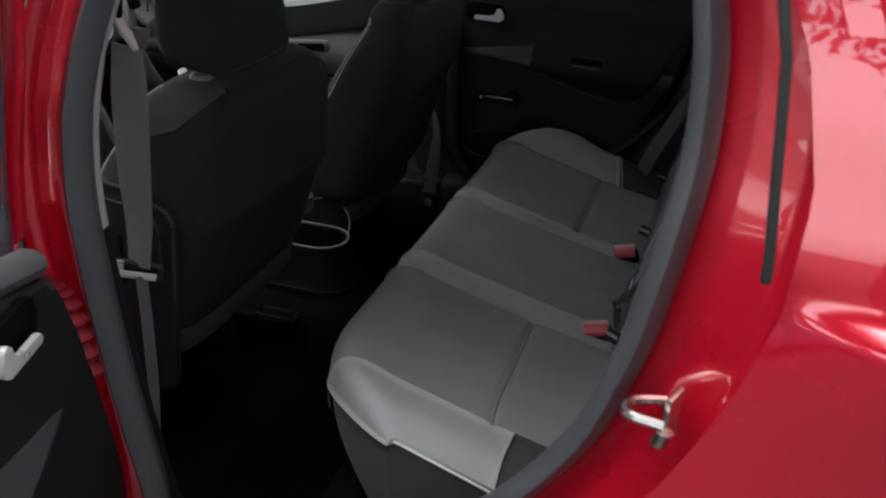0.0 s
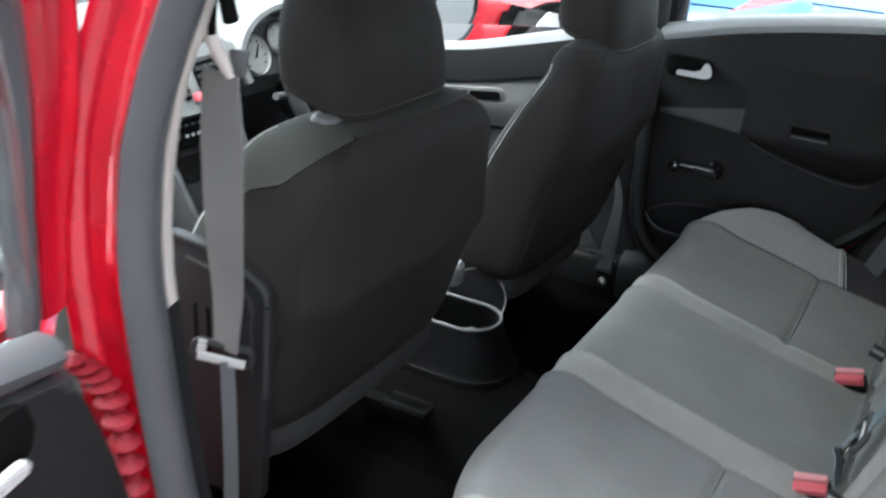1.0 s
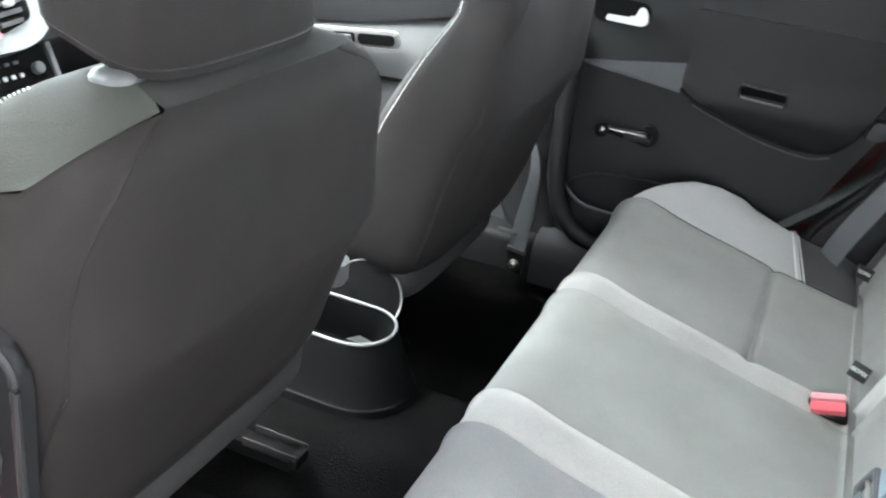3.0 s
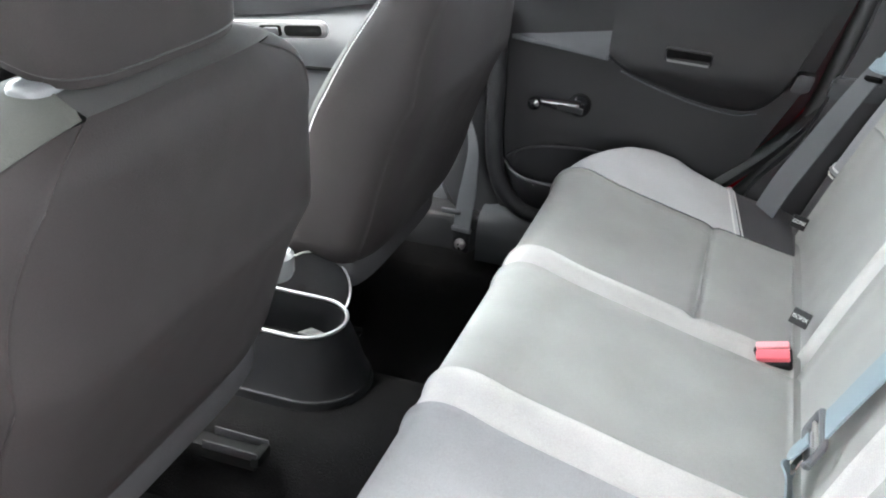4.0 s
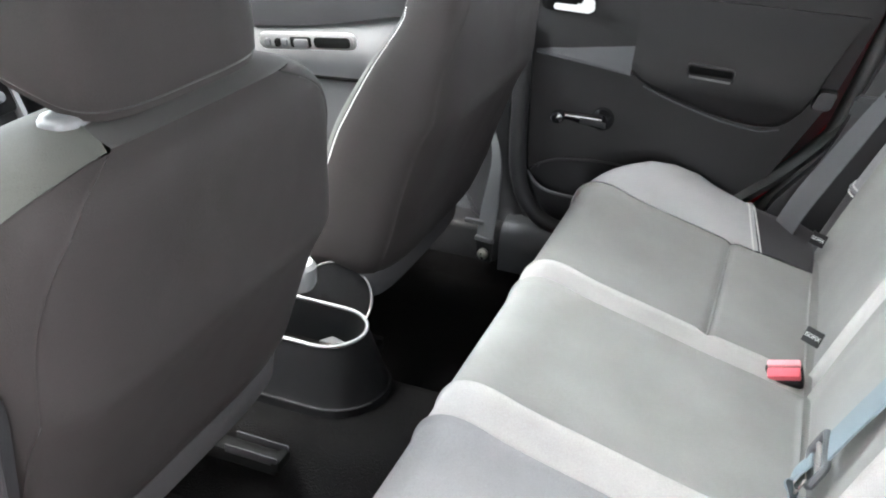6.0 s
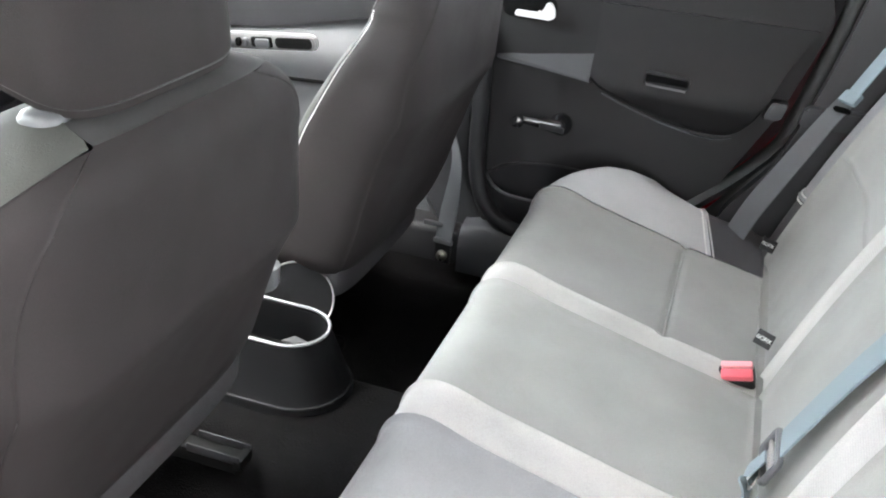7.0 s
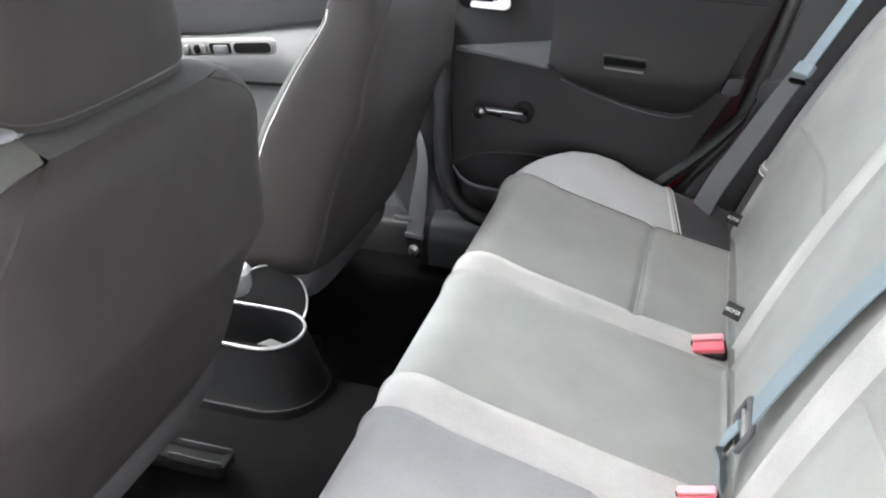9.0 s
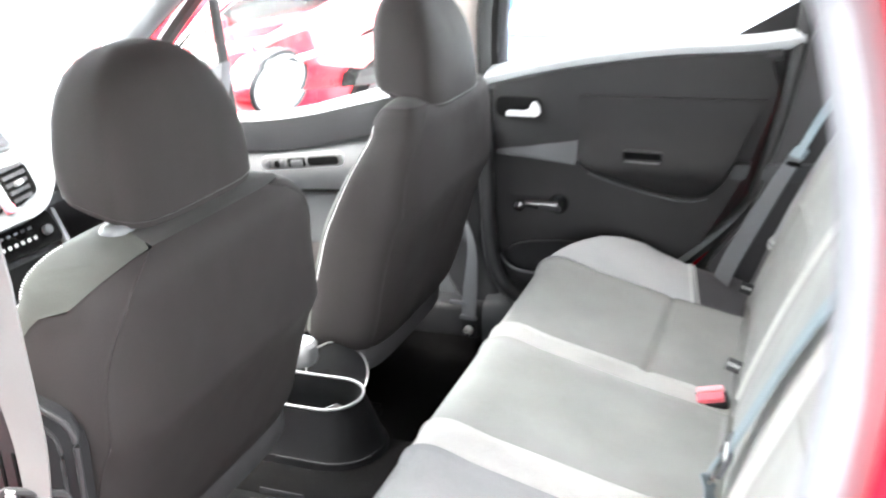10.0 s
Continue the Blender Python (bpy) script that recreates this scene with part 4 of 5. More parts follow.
            # channel and stop near-black, under-seat shade put into their colour
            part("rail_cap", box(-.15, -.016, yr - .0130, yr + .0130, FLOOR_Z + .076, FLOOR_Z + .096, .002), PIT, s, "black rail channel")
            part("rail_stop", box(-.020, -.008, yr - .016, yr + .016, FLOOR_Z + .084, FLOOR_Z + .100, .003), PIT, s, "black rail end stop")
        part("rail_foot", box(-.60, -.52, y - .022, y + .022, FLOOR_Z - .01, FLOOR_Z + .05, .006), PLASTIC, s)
        # rear foot darker than the front one: under-seat shade in its colour
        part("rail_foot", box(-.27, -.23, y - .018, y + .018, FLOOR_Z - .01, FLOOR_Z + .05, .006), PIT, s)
    # head restraint on two posts: flat foot with a tight edge, widest low down
    rings = []
    hgt = 1.188 - rest_low
    for k, fx, fy, dx in ((0, .70, .78, .006), (.010, .90, .92, .006), (.03, .975, .975, .006), (.07, 1.0, 1.0, .006), (.16, 1.01, 1.01, .005), (.30, 1.0, 1.0, .003), (.45, .97, .965, .0), (.60, .92, .90, -.004), (.73, .83, .80, -.008), (.84, .70, .67, -.011), (.92, .53, .52, -.013), (.97, .34, .36, -.014), (.99, .18, .22, -.015), (1.0, .06, .10, -.015)):
        rings.append(superring(HX + dx, cy, rest_low + hgt * k, .060 * deep * fx, .127 * wide * fy, 60, 4.2, -.32 * max(0, min(1, (.5 - k) / .45))))
    hr = part("head_restraint", loft(rings), VINYL, s, "dark cloth head restraint")
    seam = superring(HX + .006, cy, rest_low + .011, .0600 * deep, .1262 * wide, 60, 4.2, -.30)
    part("restraint_seam", tube(seam + seam[:1], .0009, 5), RUBBER_BLACK, hr)
    for side in (-1, 1):
        cx, yc = collar if collar and side < 0 else (HX + .006, cy + side * .062)
        # one collar takes a paler grey, sky reflection put into its colour
        col = part("post_collar", loft([superring(cx, yc, z, rr * 1.15, rr * 1.5, 24, 2.4) for z, rr in ((top - .03, .0120), (top - .004, .0130), (top + .002, .0130), (top + .005, .0115), (top + .0065, .0085), (top + .007, .003))]), PLASTIC_MID if side < 0 else PLASTIC_SOFT, s, "grey plastic post collar")
        part("restraint_post", loft([superring(HX + .006, cy + side * .062, z, .006, .006, 10, 2) for z in (top - .02, rest_low + .02)]), STEEL, col)
    return s


# the back juts out in a ridge below its middle and turns under
BACK = [(.56, -.008), (.60, .014), (.66, .037), (.70, .047), (.76, .065), (.80, .079), (.822, .0895), (.833, .0965), (.842, .0998), (.86, .1000), (.90, .1005), (.95, .103), (1.0, .104)]
near_tables = (BACK, [(.56, -.17), (.66, -.150), (.74, -.135), (.82, -.122), (.90, -.092), (.95, -.055), (.975, -.032)],
               [(.56, .195), (.62, .205), (.70, .211), (.80, .214), (.88, .213), (.95, .207), (.975, .201)], 1.022, .050)
far_tables = ([(z, x - .002) for z, x in BACK], [(.56, -.17), (.66, -.145), (.74, -.118), (.82, -.088), (.90, -.040), (.95, -.006), (.975, .006)],
              [(.56, .190), (.62, .205), (.70, .219), (.80, .229), (.88, .230), (.93, .222), (.975, .200)], 1.016, .048)
passenger_seat = front_seat(-.36, "dark front seat with head restraint beside the open doorway", .012, 1.031, .670, near_tables, .91, .88, (.040, -.466), .004, .030)
driver_seat = front_seat(.36, "dark front seat with white stitching and head restraint", .036, 1.004, .572, far_tables, 1.0, 1.0)
# moulded guard on the near seat's flank, with a raised rim and two slots
pk = [(-0.110, .60), (0.035, .60), (0.049, .76), (0.055, .85), (0.051, .872), (0.033, .884), (-0.025, .902), (-0.095, .905)]
guard = part("side_guard", prism(round_outline(pk, .016), "y", -.582, -.570, .005), PLASTIC, passenger_seat, "black side guard")
part("guard_rim", tube(smooth_path([(-0.095, -.582, .903), (-0.025, -.583, .900), (0.031, -.584, .882), (0.051, -.584, .868), (0.053, -.584, .842), (0.050, -.583, .80), (0.046, -.580, .745)], 6), .0032, 8), PLASTIC_SOFT, guard, "charcoal raised rim")
part("inner_rim", tube(smooth_path([(-0.055, -.582, .882), (-0.005, -.583, .874), (0.023, -.583, .862), (0.032, -.583, .846), (0.031, -.583, .81), (0.029, -.580, .765)], 5), .0022, 6), PLASTIC_SOFT, guard)
for x in (-.047, -.029):
    part("guard_slot", box(x - .0025, x + .0025, -.5835, -.580, .76, .83, .002), PIT, guard)

# ---------------------------------------------------------------- rear bench
REAR_X = .587

SEAM_V = .770


def bench(u, v):
    """u: across the car; v: 0 under the front roll, 1 at the backrest."""
    prof = [(0.0, .050, .47), (.10, .018, .53), (.18, .006, .578), (.25, .007, .620), (.31, .018, .648), (.36, .036, .660), (.42, .062, .660), (.50, .108, .645), (.64, .19, .624), (.78, .266, .604), (.9, .33, .589), (1.0, .387, .574)]
    dx = curve_table([(a, b) for a, b, c in prof], v)
    z = curve_table([(a, c) for a, b, c in prof], v)
    a, sg = abs(u), math.copysign(1, u)
    e = .555 if u < 0 else .604
    th = max(0.0, min(math.pi / 2, (a - e) / .062))
    yy = min(a, e) + .062 * math.sin(th)
    drop = .062 * (1 - math.cos(th)) + max(0.0, a - e - .062 * math.pi / 2)
    if u > 0:
        drop *= 1 - .75 * max(0.0, min(1.0, (v - .74) / .18))
    s = max(0.0, min(1.0, (v - .08) / .22 if u > 0 else (v - .20) / .30))
    r = .245
    fx = .195 if yy < (.38 if u < 0 else .46) else .195 + r - math.sqrt(r * r - min(.232, yy - .38) ** 2) if u < 0 else .195 + .2 - math.sqrt(.04 - min(.195, yy - .46) ** 2)
    x = fx + dx * (REAR_X - fx) / .387
    z += .008 * max(0, (min(a, .56) - .28) / .34) ** 2 - drop * (.2 + .8 * s * s * (3 - 2 * s))
    if u < 0:
        # the near end falls straight from the front corner to the backrest
        k = min(1.0, drop / .033) ** 1.3
        line, own = .628 - .072 * (max(dx, .018) - .018) / .369, curve_table([(a0, c) for a0, b, c in prof], v) - .003
        z += (-.009 * math.log(math.exp(-line / .009) + math.exp(-own / .009)) - z) * k
    # sewn valley across each seat
    if -.511 < u < -.208 or .167 < u < .473:
        z -= .0055 * math.exp(-((v - SEAM_V) / .012) ** 2)
    # soft wells where people sit
    z -= .008 * math.exp(-((a - .36) / .13) ** 2) * max(0, 1 - ((v - .72) / .3) ** 2)
    return Vector((x, sg * yy, z))


ENDS = {-1: .625, 1: .700}


def vx(x, u=0.0):
    """The v at which the bench lies at x on the line u."""
    lo, hi = 0.3, 1.0
    for _ in range(30):
        m = (lo + hi) / 2
        lo, hi = (m, hi) if bench(u, m).x < x else (lo, m)
    return lo


def back_x(u):
    """Rear edge of the side covers: leans forwards towards the far end."""
    return .502 - .035 * max(0.0, u - .47) / .22


def v_start(u):
    """Where the side cover begins: a little higher towards the end of the bench."""
    sg = -1 if u < 0 else 1
    e = EDGE_N if sg < 0 else EDGE_F
    return (.235 if sg < 0 else .20) + (.035 if sg < 0 else .16) * max(0.0, (abs(u) - e) / (ENDS[sg] - e))


EDGE_N, EDGE_F = .508, .470
bseat = thing("rear_bench", (.4, 0, FLOOR_Z), "grey cloth rear bench cushion with two pale stripes", "car seat")
VB, VP = SEAM_V, vx(.502)
ST_N, ST_F = (-.211, -.145), (.117, .170)
V0 = .17
pieces = [
    ("centre_cover", ST_N[1], ST_F[0], V0, 1, FAB_GREY), ("pale_stripe", *ST_N, V0, 1, FAB_LIGHT), ("pale_stripe", *ST_F, V0, 1, FAB_LIGHT),
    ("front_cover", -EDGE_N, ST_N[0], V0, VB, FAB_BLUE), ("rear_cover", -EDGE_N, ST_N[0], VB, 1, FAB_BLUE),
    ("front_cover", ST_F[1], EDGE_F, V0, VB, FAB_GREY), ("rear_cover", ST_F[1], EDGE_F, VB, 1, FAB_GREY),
    # near bolster in the shaded tone, far one in the lit tone
    ("side_cover", -ENDS[-1], -EDGE_N, V0, VP, FAB_SIDE_SHADED), ("side_cover", EDGE_F, ENDS[1], V0, VP, FAB_SIDE_LIT),
    ("rear_side_cover", -ENDS[-1], -EDGE_N, VP, 1, FAB_DARK), ("rear_side_cover", EDGE_F, ENDS[1], VP, 1, FAB_DARK)]
for nm, a, b, c, e, mt in pieces:
    nu = 10 if b - a < .08 else 24
    if "side" in nm:
        lo, hi = (V0, .502) if c == V0 else (.502, 1)
        f = lambda u, w, lo=lo, hi=hi: bench(u, (v_start(u) + (vx(back_x(u), u) - v_start(u)) * w) if hi == .502 else vx(back_x(u), u) + (1 - vx(back_x(u), u)) * w)
        bm = patch(f, a, b, 0, 1, 14, 40, .0055)
    else:
        bm = patch(bench, a, b, c, e, nu, 52, .0038)
    part(nm, bm, mt, bseat, {"pale_stripe": "pale grey ribbed stripe", "side_cover": "grey side bolster cover", "rear_side_cover": "charcoal cover"}.get(nm, "woven grey cover"))
# dark front and side valance below the covers
for a, b, top in ((-ENDS[-1], -EDGE_N, .29), (-EDGE_N, EDGE_F, V0 + .01), (EDGE_F, ENDS[1], .29)):
    part("valance", patch(lambda u, v, top=top: bench(u, v if top < .28 else v / top * (v_start(u) + .012)) + Vector((.004, 0, -.002)), a, b, 0, top, 40, 10, 0.0), FAB_DARK, bseat, "charcoal front valance")
for y in (-ENDS[-1], ENDS[1]):
    sg = math.copysign(1, y)
    bm = bmesh.new()
    rows = [[bm.verts.new(q) for q in (bench(y, .2 + .8 * k / 24), Vector((bench(y, .2 + .8 * k / 24).x + .012, sg * (abs(bench(y, .5).y) + .004), .44)))] for k in range(25)]
    for i in range(24):
        bm.faces.new((rows[i][0], rows[i + 1][0], rows[i + 1][1], rows[i][1]))
    part("side_valance", bm, FAB_DARK, bseat, "charcoal side valance")
    part("side_piping", tube([bench(y * (1 - .012 * (12 - k)), v_start(y * (1 - .012 * (12 - k)))) for k in range(12)] + [bench(y, v_start(y) + (1 - v_start(y)) * k / 40) for k in range(41)], .0018, 6), STITCH, bseat, "pale piping")
# dark cord laid in the cross seam as its crease shadow
for y0, y1 in ((-EDGE_N, ST_N[0]), (ST_F[1], EDGE_F)):
    part("seam_line", tube([bench(y0 + (y1 - y0) * k / 30, VB) - Vector((0, 0, .0022)) for k in range(31)], .0022, 6), FAB_DARK, bseat, "cross seam, crease shadow as a dark cord")
# dark cords draw the shadow line beside each stripe
for y in (*ST_N, *ST_F):
    part("seam_line", tube([bench(y, V0 + (1 - V0) * k / 50) - Vector((0, 0, .0028)) for k in range(51)], .0012, 6), FAB_DARK, bseat, "stripe seam, shadow line as a dark cord")
for e in (-EDGE_N, EDGE_F):
    part("seam_line", tube([bench(e, .24 + .76 * k / 50) - Vector((0, 0, .0040)) for k in range(51)], .0012, 6), FAB_DARK, bseat, "dark side seam")
SE = {-1: EDGE_N + .003, 1: EDGE_F + .003}
for s2 in (1,):
    for dv in (-.010, .012):
        part("stitching", stitches([bench(s2 * (SE[s2] + (ENDS[s2] - .004 - SE[s2]) * k / 24), vx(back_x(s2 * (SE[s2] + (ENDS[s2] - .004 - SE[s2]) * k / 24)), s2 * (SE[s2] + (ENDS[s2] - .004 - SE[s2]) * k / 24)) + dv) + Vector((0, 0, .0012)) for k in range(25)], .0011, .004, .003), STITCH, bseat, "white double stitching")
part("rear_tuck", box(.570, .630, -.52, .56, .545, .574, .008), FAB_GREY, bseat, "grey tucked rear edge")
part("bench_base", box(.24, .60, -.60, .60, FLOOR_Z - .01, .47, .02), CARPET, bseat, "black carpeted seat base")

# ---------------------------------------------------------------- rear backrests, split in two
LEAN_BACK = radians(23)


def backrest(u, v):
    """u: across; v: height along the leaning face, 0 at the cushion."""
    h = .50 * v
    a = abs(u)
    bow = .020 * math.sin(math.pi * min(1, v * .9 + .05)) - .022 * max(0, (v - .86) / .14) ** 2
    well = -.016 * math.exp(-((a - .36) / .12) ** 2) * math.sin(math.pi * min(1, v))
    side = .018 * math.exp(-((a - .575) / .035) ** 2) - .04 * max(0, (a - .59) / .035) ** 3
    x = .592 + h * math.sin(LEAN_BACK) - (bow + well + side) * math.cos(LEAN_BACK)
    z = .548 + h * math.cos(LEAN_BACK)
    return Vector((x, u, z))


VS = .50
SPLIT = -.150
backs = []
for lo, hi, lab in ((-.625, SPLIT, "narrow folding backrest"), (SPLIT, .625, "wide folding backrest")):
    bk = part("backrest", prism([(.62, .55), (.70, .55), (.88, 1.03), (.80, 1.03)], "y", lo + .004, hi - .004, .01), CARPET, bseat, lab)
    backs.append(bk)
    # rolled top
    part("top_roll", loft([[backrest(u, 1.0) + Vector((.045 + .05 * math.cos(t), 0, -.004 + .03 * math.sin(t))) for t in [2 * math.pi * k / 12 for k in range(12)]] for u in [lo + .006 + (hi - lo - .012) * i / 16 for i in range(17)]]), FAB_GREY, bk)
near_b, far_b = backs
for nm, a, b, c, e, mt, ob in (
        ("centre_cover", SPLIT, ST_F[0] + .008, 0, 1, FAB_GREY, far_b), ("pale_stripe", -.215, SPLIT, 0, 1, FAB_LIGHT, near_b), ("pale_stripe", ST_F[0] + .008, .178, 0, 1, FAB_LIGHT, far_b),
        ("lower_cover", -.545, -.215, 0, VS, FAB_GREY, near_b), ("upper_cover", -.545, -.215, VS, 1, FAB_GREY, near_b),
        ("lower_cover", .178, .545, 0, VS, FAB_GREY, far_b), ("upper_cover", .178, .545, VS, 1, FAB_GREY, far_b),
        ("side_cover", .545, .625, .31, 1, FAB_BLUE, far_b), ("lower_side_cover", .545, .625, 0, .31, FAB_DARK, far_b),
        ("side_cover", -.625, -.545, .31, 1, FAB_SIDE_LIT, near_b), ("lower_side_cover", -.625, -.545, 0, .31, FAB_DARK, near_b)):
    part(nm, patch(backrest, a, b, c, e, 8 if b - a < .09 else 20, 30, .005), mt, ob, {"pale_stripe": "pale grey ribbed stripe", "side_cover": "grey side bolster cover", "lower_side_cover": "charcoal cover"}.get(nm, "woven grey cover"))
for s2, ob in ((1, far_b), (-1, near_b)):
    for dv in (-.012, .012):
        part("stitching", stitches([backrest(s2 * (.550 + .07 * k / 14), .31 + dv) + Vector((-.001, 0, .001)) for k in range(15)], .0011, .004, .003), STITCH, ob, "white double stitching")
# black anchor tags with pale print bars at the foot of the backrests
for y, ob in ((.196, far_b), (.515, far_b), (-.232, near_b)):
    p = backrest(y, .150) + Vector((-.024, .006, 0))
    nrm = Vector((-.50, -.70, .50)).normalized()
    ax = Vector((.80, -.58, 0)).normalized()
    upv = nrm.cross(ax)
    upv = upv if upv.z > 0 else -upv
    t = part("anchor_tag", obox(p, ax, upv, nrm, (.026, .021, .0024), .0008), PLASTIC, ob, "black woven anchor tag")
    m = Matrix((ax if ax.cross(upv).dot(nrm) > 0 else -ax, upv, nrm)).transposed().to_4x4()
    m.translation = p + nrm * .0014
    part("tag_lettering", lettering("ISOFIX", .0078, m), TAG_WHITE, ob, "white ISOFIX lettering")


# ---------------------------------------------------------------- seat belts and buckles
def buckle(x, y, z):
    b = thing("belt_buckle", (x, y, z), "black belt buckle with red release button beside the backrest", "belt buckle", "rear belt buckles")
    up = Vector((-.22, -.50, .84)).normalized()
    ac = Vector((.96, 0, .25)).normalized()
    fw = up.cross(ac).normalized()
    c = Vector((x, y, z))
    part("housing", obox(c - up * .028 + ac * -.001, ac, fw, up, (.046, .028, .056), .006, 3), PLASTIC, b, "black plastic housing")
    part("release_button", obox(c + up * .003 - fw * .0045, ac, fw, up, (.040, .0135, .014), .003), RED_PLASTIC, b, "red release button")
    part("release_lip", obox(c + up * .004 + fw * .009, ac, fw, up, (.040, .0090, .013), .003), PINK_PLASTIC, b, "paler red lip with the tongue slot")
    return b


buckle(.561, .141, .592)
buckle(.558, -.170, .590)

# front passenger belt hanging from the middle pillar
fb = thing("seat_belt", (-.03, -.58, .42), "grey front seat belt hanging from the pale pillar", "seat belt", "seat belts")
path = smooth_path([(0.058, -.643, 1.102), (0.051, -.636, 1.06), (0.042, -.628, 1.01), (0.028, -.614, .93), (0.018, -.602, .86), (0.008, -.597, .798)], 6)
wide_at = [lerp_table([(0, .036), (.3, .046), (.6, .043), (1, .029)], k / (len(path) - 1)) for k in range(len(path))]
part("webbing", ribbon(path, [(1, .06, 0)] * len(path), wide_at), WEBBING, fb, "pale grey upper webbing")
path = smooth_path([(0.010, -.598, .785), (0.014, -.602, .70), (0.016, -.608, .60), (0.018, -.628, .47)], 6)
# same belt as above, shade put into the webbing's colour
part("lower_webbing", ribbon(path, [(.66 - .03 * k, .75 - .03 * k, 0) for k in range(len(path))], .015), WEB_SHADED, fb)
tax, tn = Vector((.86, .48, -.20)).normalized(), Vector((.49, -.87, 0)).normalized()
tup = tax.cross(tn) if tax.cross(tn).z > 0 else -tax.cross(tn)
TG = Vector((.004, -.597, .793))
tl = [TG + tax * x + tup * h for x, h in round_outline([(-.030, -.010), (.030, -.010), (.030, .009), (-.030, .009)], .006, 3)]
tg = part("belt_tongue", tube(tl + tl[:1], .0042, 8, up=tn), PLASTIC_SOFT, fb, "black rimmed belt tongue")
part("tongue_plate", obox(TG + tup * -.007 + tn * .003, tax, tup, tn, (.050, .010, .004), .0015), SILVER, tg, "pale metal tongue plate")
part("tongue_tab", obox(TG + tup * .004 + tn * .002 - tax * .022, tax, tup, tn, (.010, .016, .004), .0015), SILVER, tg)
an = part("shoulder_guide", tube(smooth_path([(.058, -.654, 1.158), (.057, -.653, 1.140), (.060, -.650, 1.124), (.066, -.645, 1.110), (.070, -.641, 1.100)], 5), .0062, 10), BEIGE, fb, "pale beige shoulder guide")
part("guide_flap", obox((.077, -.642, 1.112), (1, .1, 0), (-.1, 1, 0), (.2, 0, 1), (.018, .006, .024), .003), PLASTIC_MID, an, "slate guide flap")
part("guide_slot", obox((.064, -.656, 1.150), (1, .1, 0), (-.1, 1, 0), (.1, 0, 1), (.004, .008, .030), .0015), PIT, an)
part("height_slide", obox((.072, -.656, 1.195), (1, .1, .3), (0, 1, 0), (-.25, 0, 1), (.010, .012, .10), .004), PIT, an)
part("floor_bracket", obox((.020, -.632, .455), (1, 0, 0), (0, 1, 0), (0, 0, 1), (.035, .006, .05), .002), STEEL, fb)

# driver's belt, lower run bolted by the far sill
db = thing("seat_belt", (0, .64, .40), "lower belt webbing bolted beside the sill, darkened for shade", "seat belt", "seat belts")
path = smooth_path([(-.03, .650, .72), (.002, .632, .665), (.020, .614, .615), (.018, .609, .55), (.012, .607, .49), (.009, .607, .452)], 5)
part("webbing", ribbon(path, [(.9, -.3, 0)] * len(path), [.010 + .027 * min(1.0, max(0.0, (k - 5) / 12)) for k in range(len(path))], .0026), WEB_SHADED, db, "belt webbing, darkened for shade")
br = part("anchor_bracket", obox((.009, .609, .432), (1, -.15, 0), (.15, 1, 0), (0, 0, 1), (.034, .006, .052), .003), PLASTIC, db, "black steel anchor bracket")
part("bracket_loop", obox((.009, .606, .454), (1, -.15, 0), (.15, 1, 0), (0, 0, 1), (.040, .009, .010), .003), PLASTIC_MID, br, "slate belt loop")
part("anchor_bolt", loft([[(.009 + r * math.cos(t), y, .424 + r * math.sin(t)) for t in [2 * math.pi * k / 16 for k in range(16)]] for y, r in ((.606, .011), (.600, .011), (.597, .008), (.596, .003))]), STEEL, br, "steel anchor bolt")
part("anchor_loop", box(-.034, .006, .606, .614, .482, .491, .003), PLASTIC_MID, db, "slate plastic belt keeper")

# far rear belt lying beside the backrest
rb = thing("seat_belt", (.55, .62, .6), "blue grey rear belt lying down the side of the backrest", "seat belt", "seat belts")
up_pts = smooth_path([(.745, .620, 1.04), (.712, .616, .968), (.684, .612, .910), (.660, .608, .860)], 6)
part("upper_webbing", ribbon(up_pts, [(.20, -.96, .0)] * len(up_pts), .045), WEB_BLUE, rb, "blue grey webbing")
lo_pts = smooth_path([(.654, .610, .850), (.630, .610, .803), (.602, .609, .744), (.576, .607, .690), (.558, .605, .652), (.546, .603, .622), (.536, .600, .594)], 6)
part("lower_webbing", ribbon(lo_pts, [(.72, -.62, 0)] * len(lo_pts), [.030 + .012 * min(1, k / 20) for k in range(len(lo_pts))]), WEB_SHADED, rb, "belt webbing, darkened for shade")
t = part("belt_tongue", obox((.658, .604, .856), (.42, -.86, .1), (.6, .35, -.7), (.5, .4, .75), (.046, .010, .022), .004), WEB_BLUE, rb, "grey plastic belt tongue")
part("tongue_slot", obox((.650, .600, .836), (.6, -.7, .1), (.6, .35, -.7), (.5, .4, .75), (.032, .009, .007), .003), PIT, t)

# centre belt hanging over the split of the backrest
cb = thing("seat_belt", (.60, -.1, .6), "blue grey centre belt hanging over the backrest", "seat belt", "seat belts")


def on_back(u, v, off):
    return backrest(u, v) + Vector((-math.cos(LEAN_BACK), 0, math.sin(LEAN_BACK))) * off


cpts = [on_back(-.170, .99, .014), on_back(-.138, .82, .013), on_back(-.108, .66, .012), on_back(-.092, .50, .012), on_back(-.084, .34, .014), on_back(-.082, .20, .018)]
cpts = smooth_path(cpts, 6)
part("upper_webbing", ribbon(cpts, [(.10, 1, .18)] * len(cpts), .047), WEB_BLUE, cb, "blue grey webbing")
tc = on_back(-.085, .150, .018)
upv = Vector((math.sin(LEAN_BACK), 0.1, math.cos(LEAN_BACK)))
nrm = Vector((-math.cos(LEAN_BACK), 0, math.sin(LEAN_BACK)))
fc = tc + upv * .012 + nrm * .002
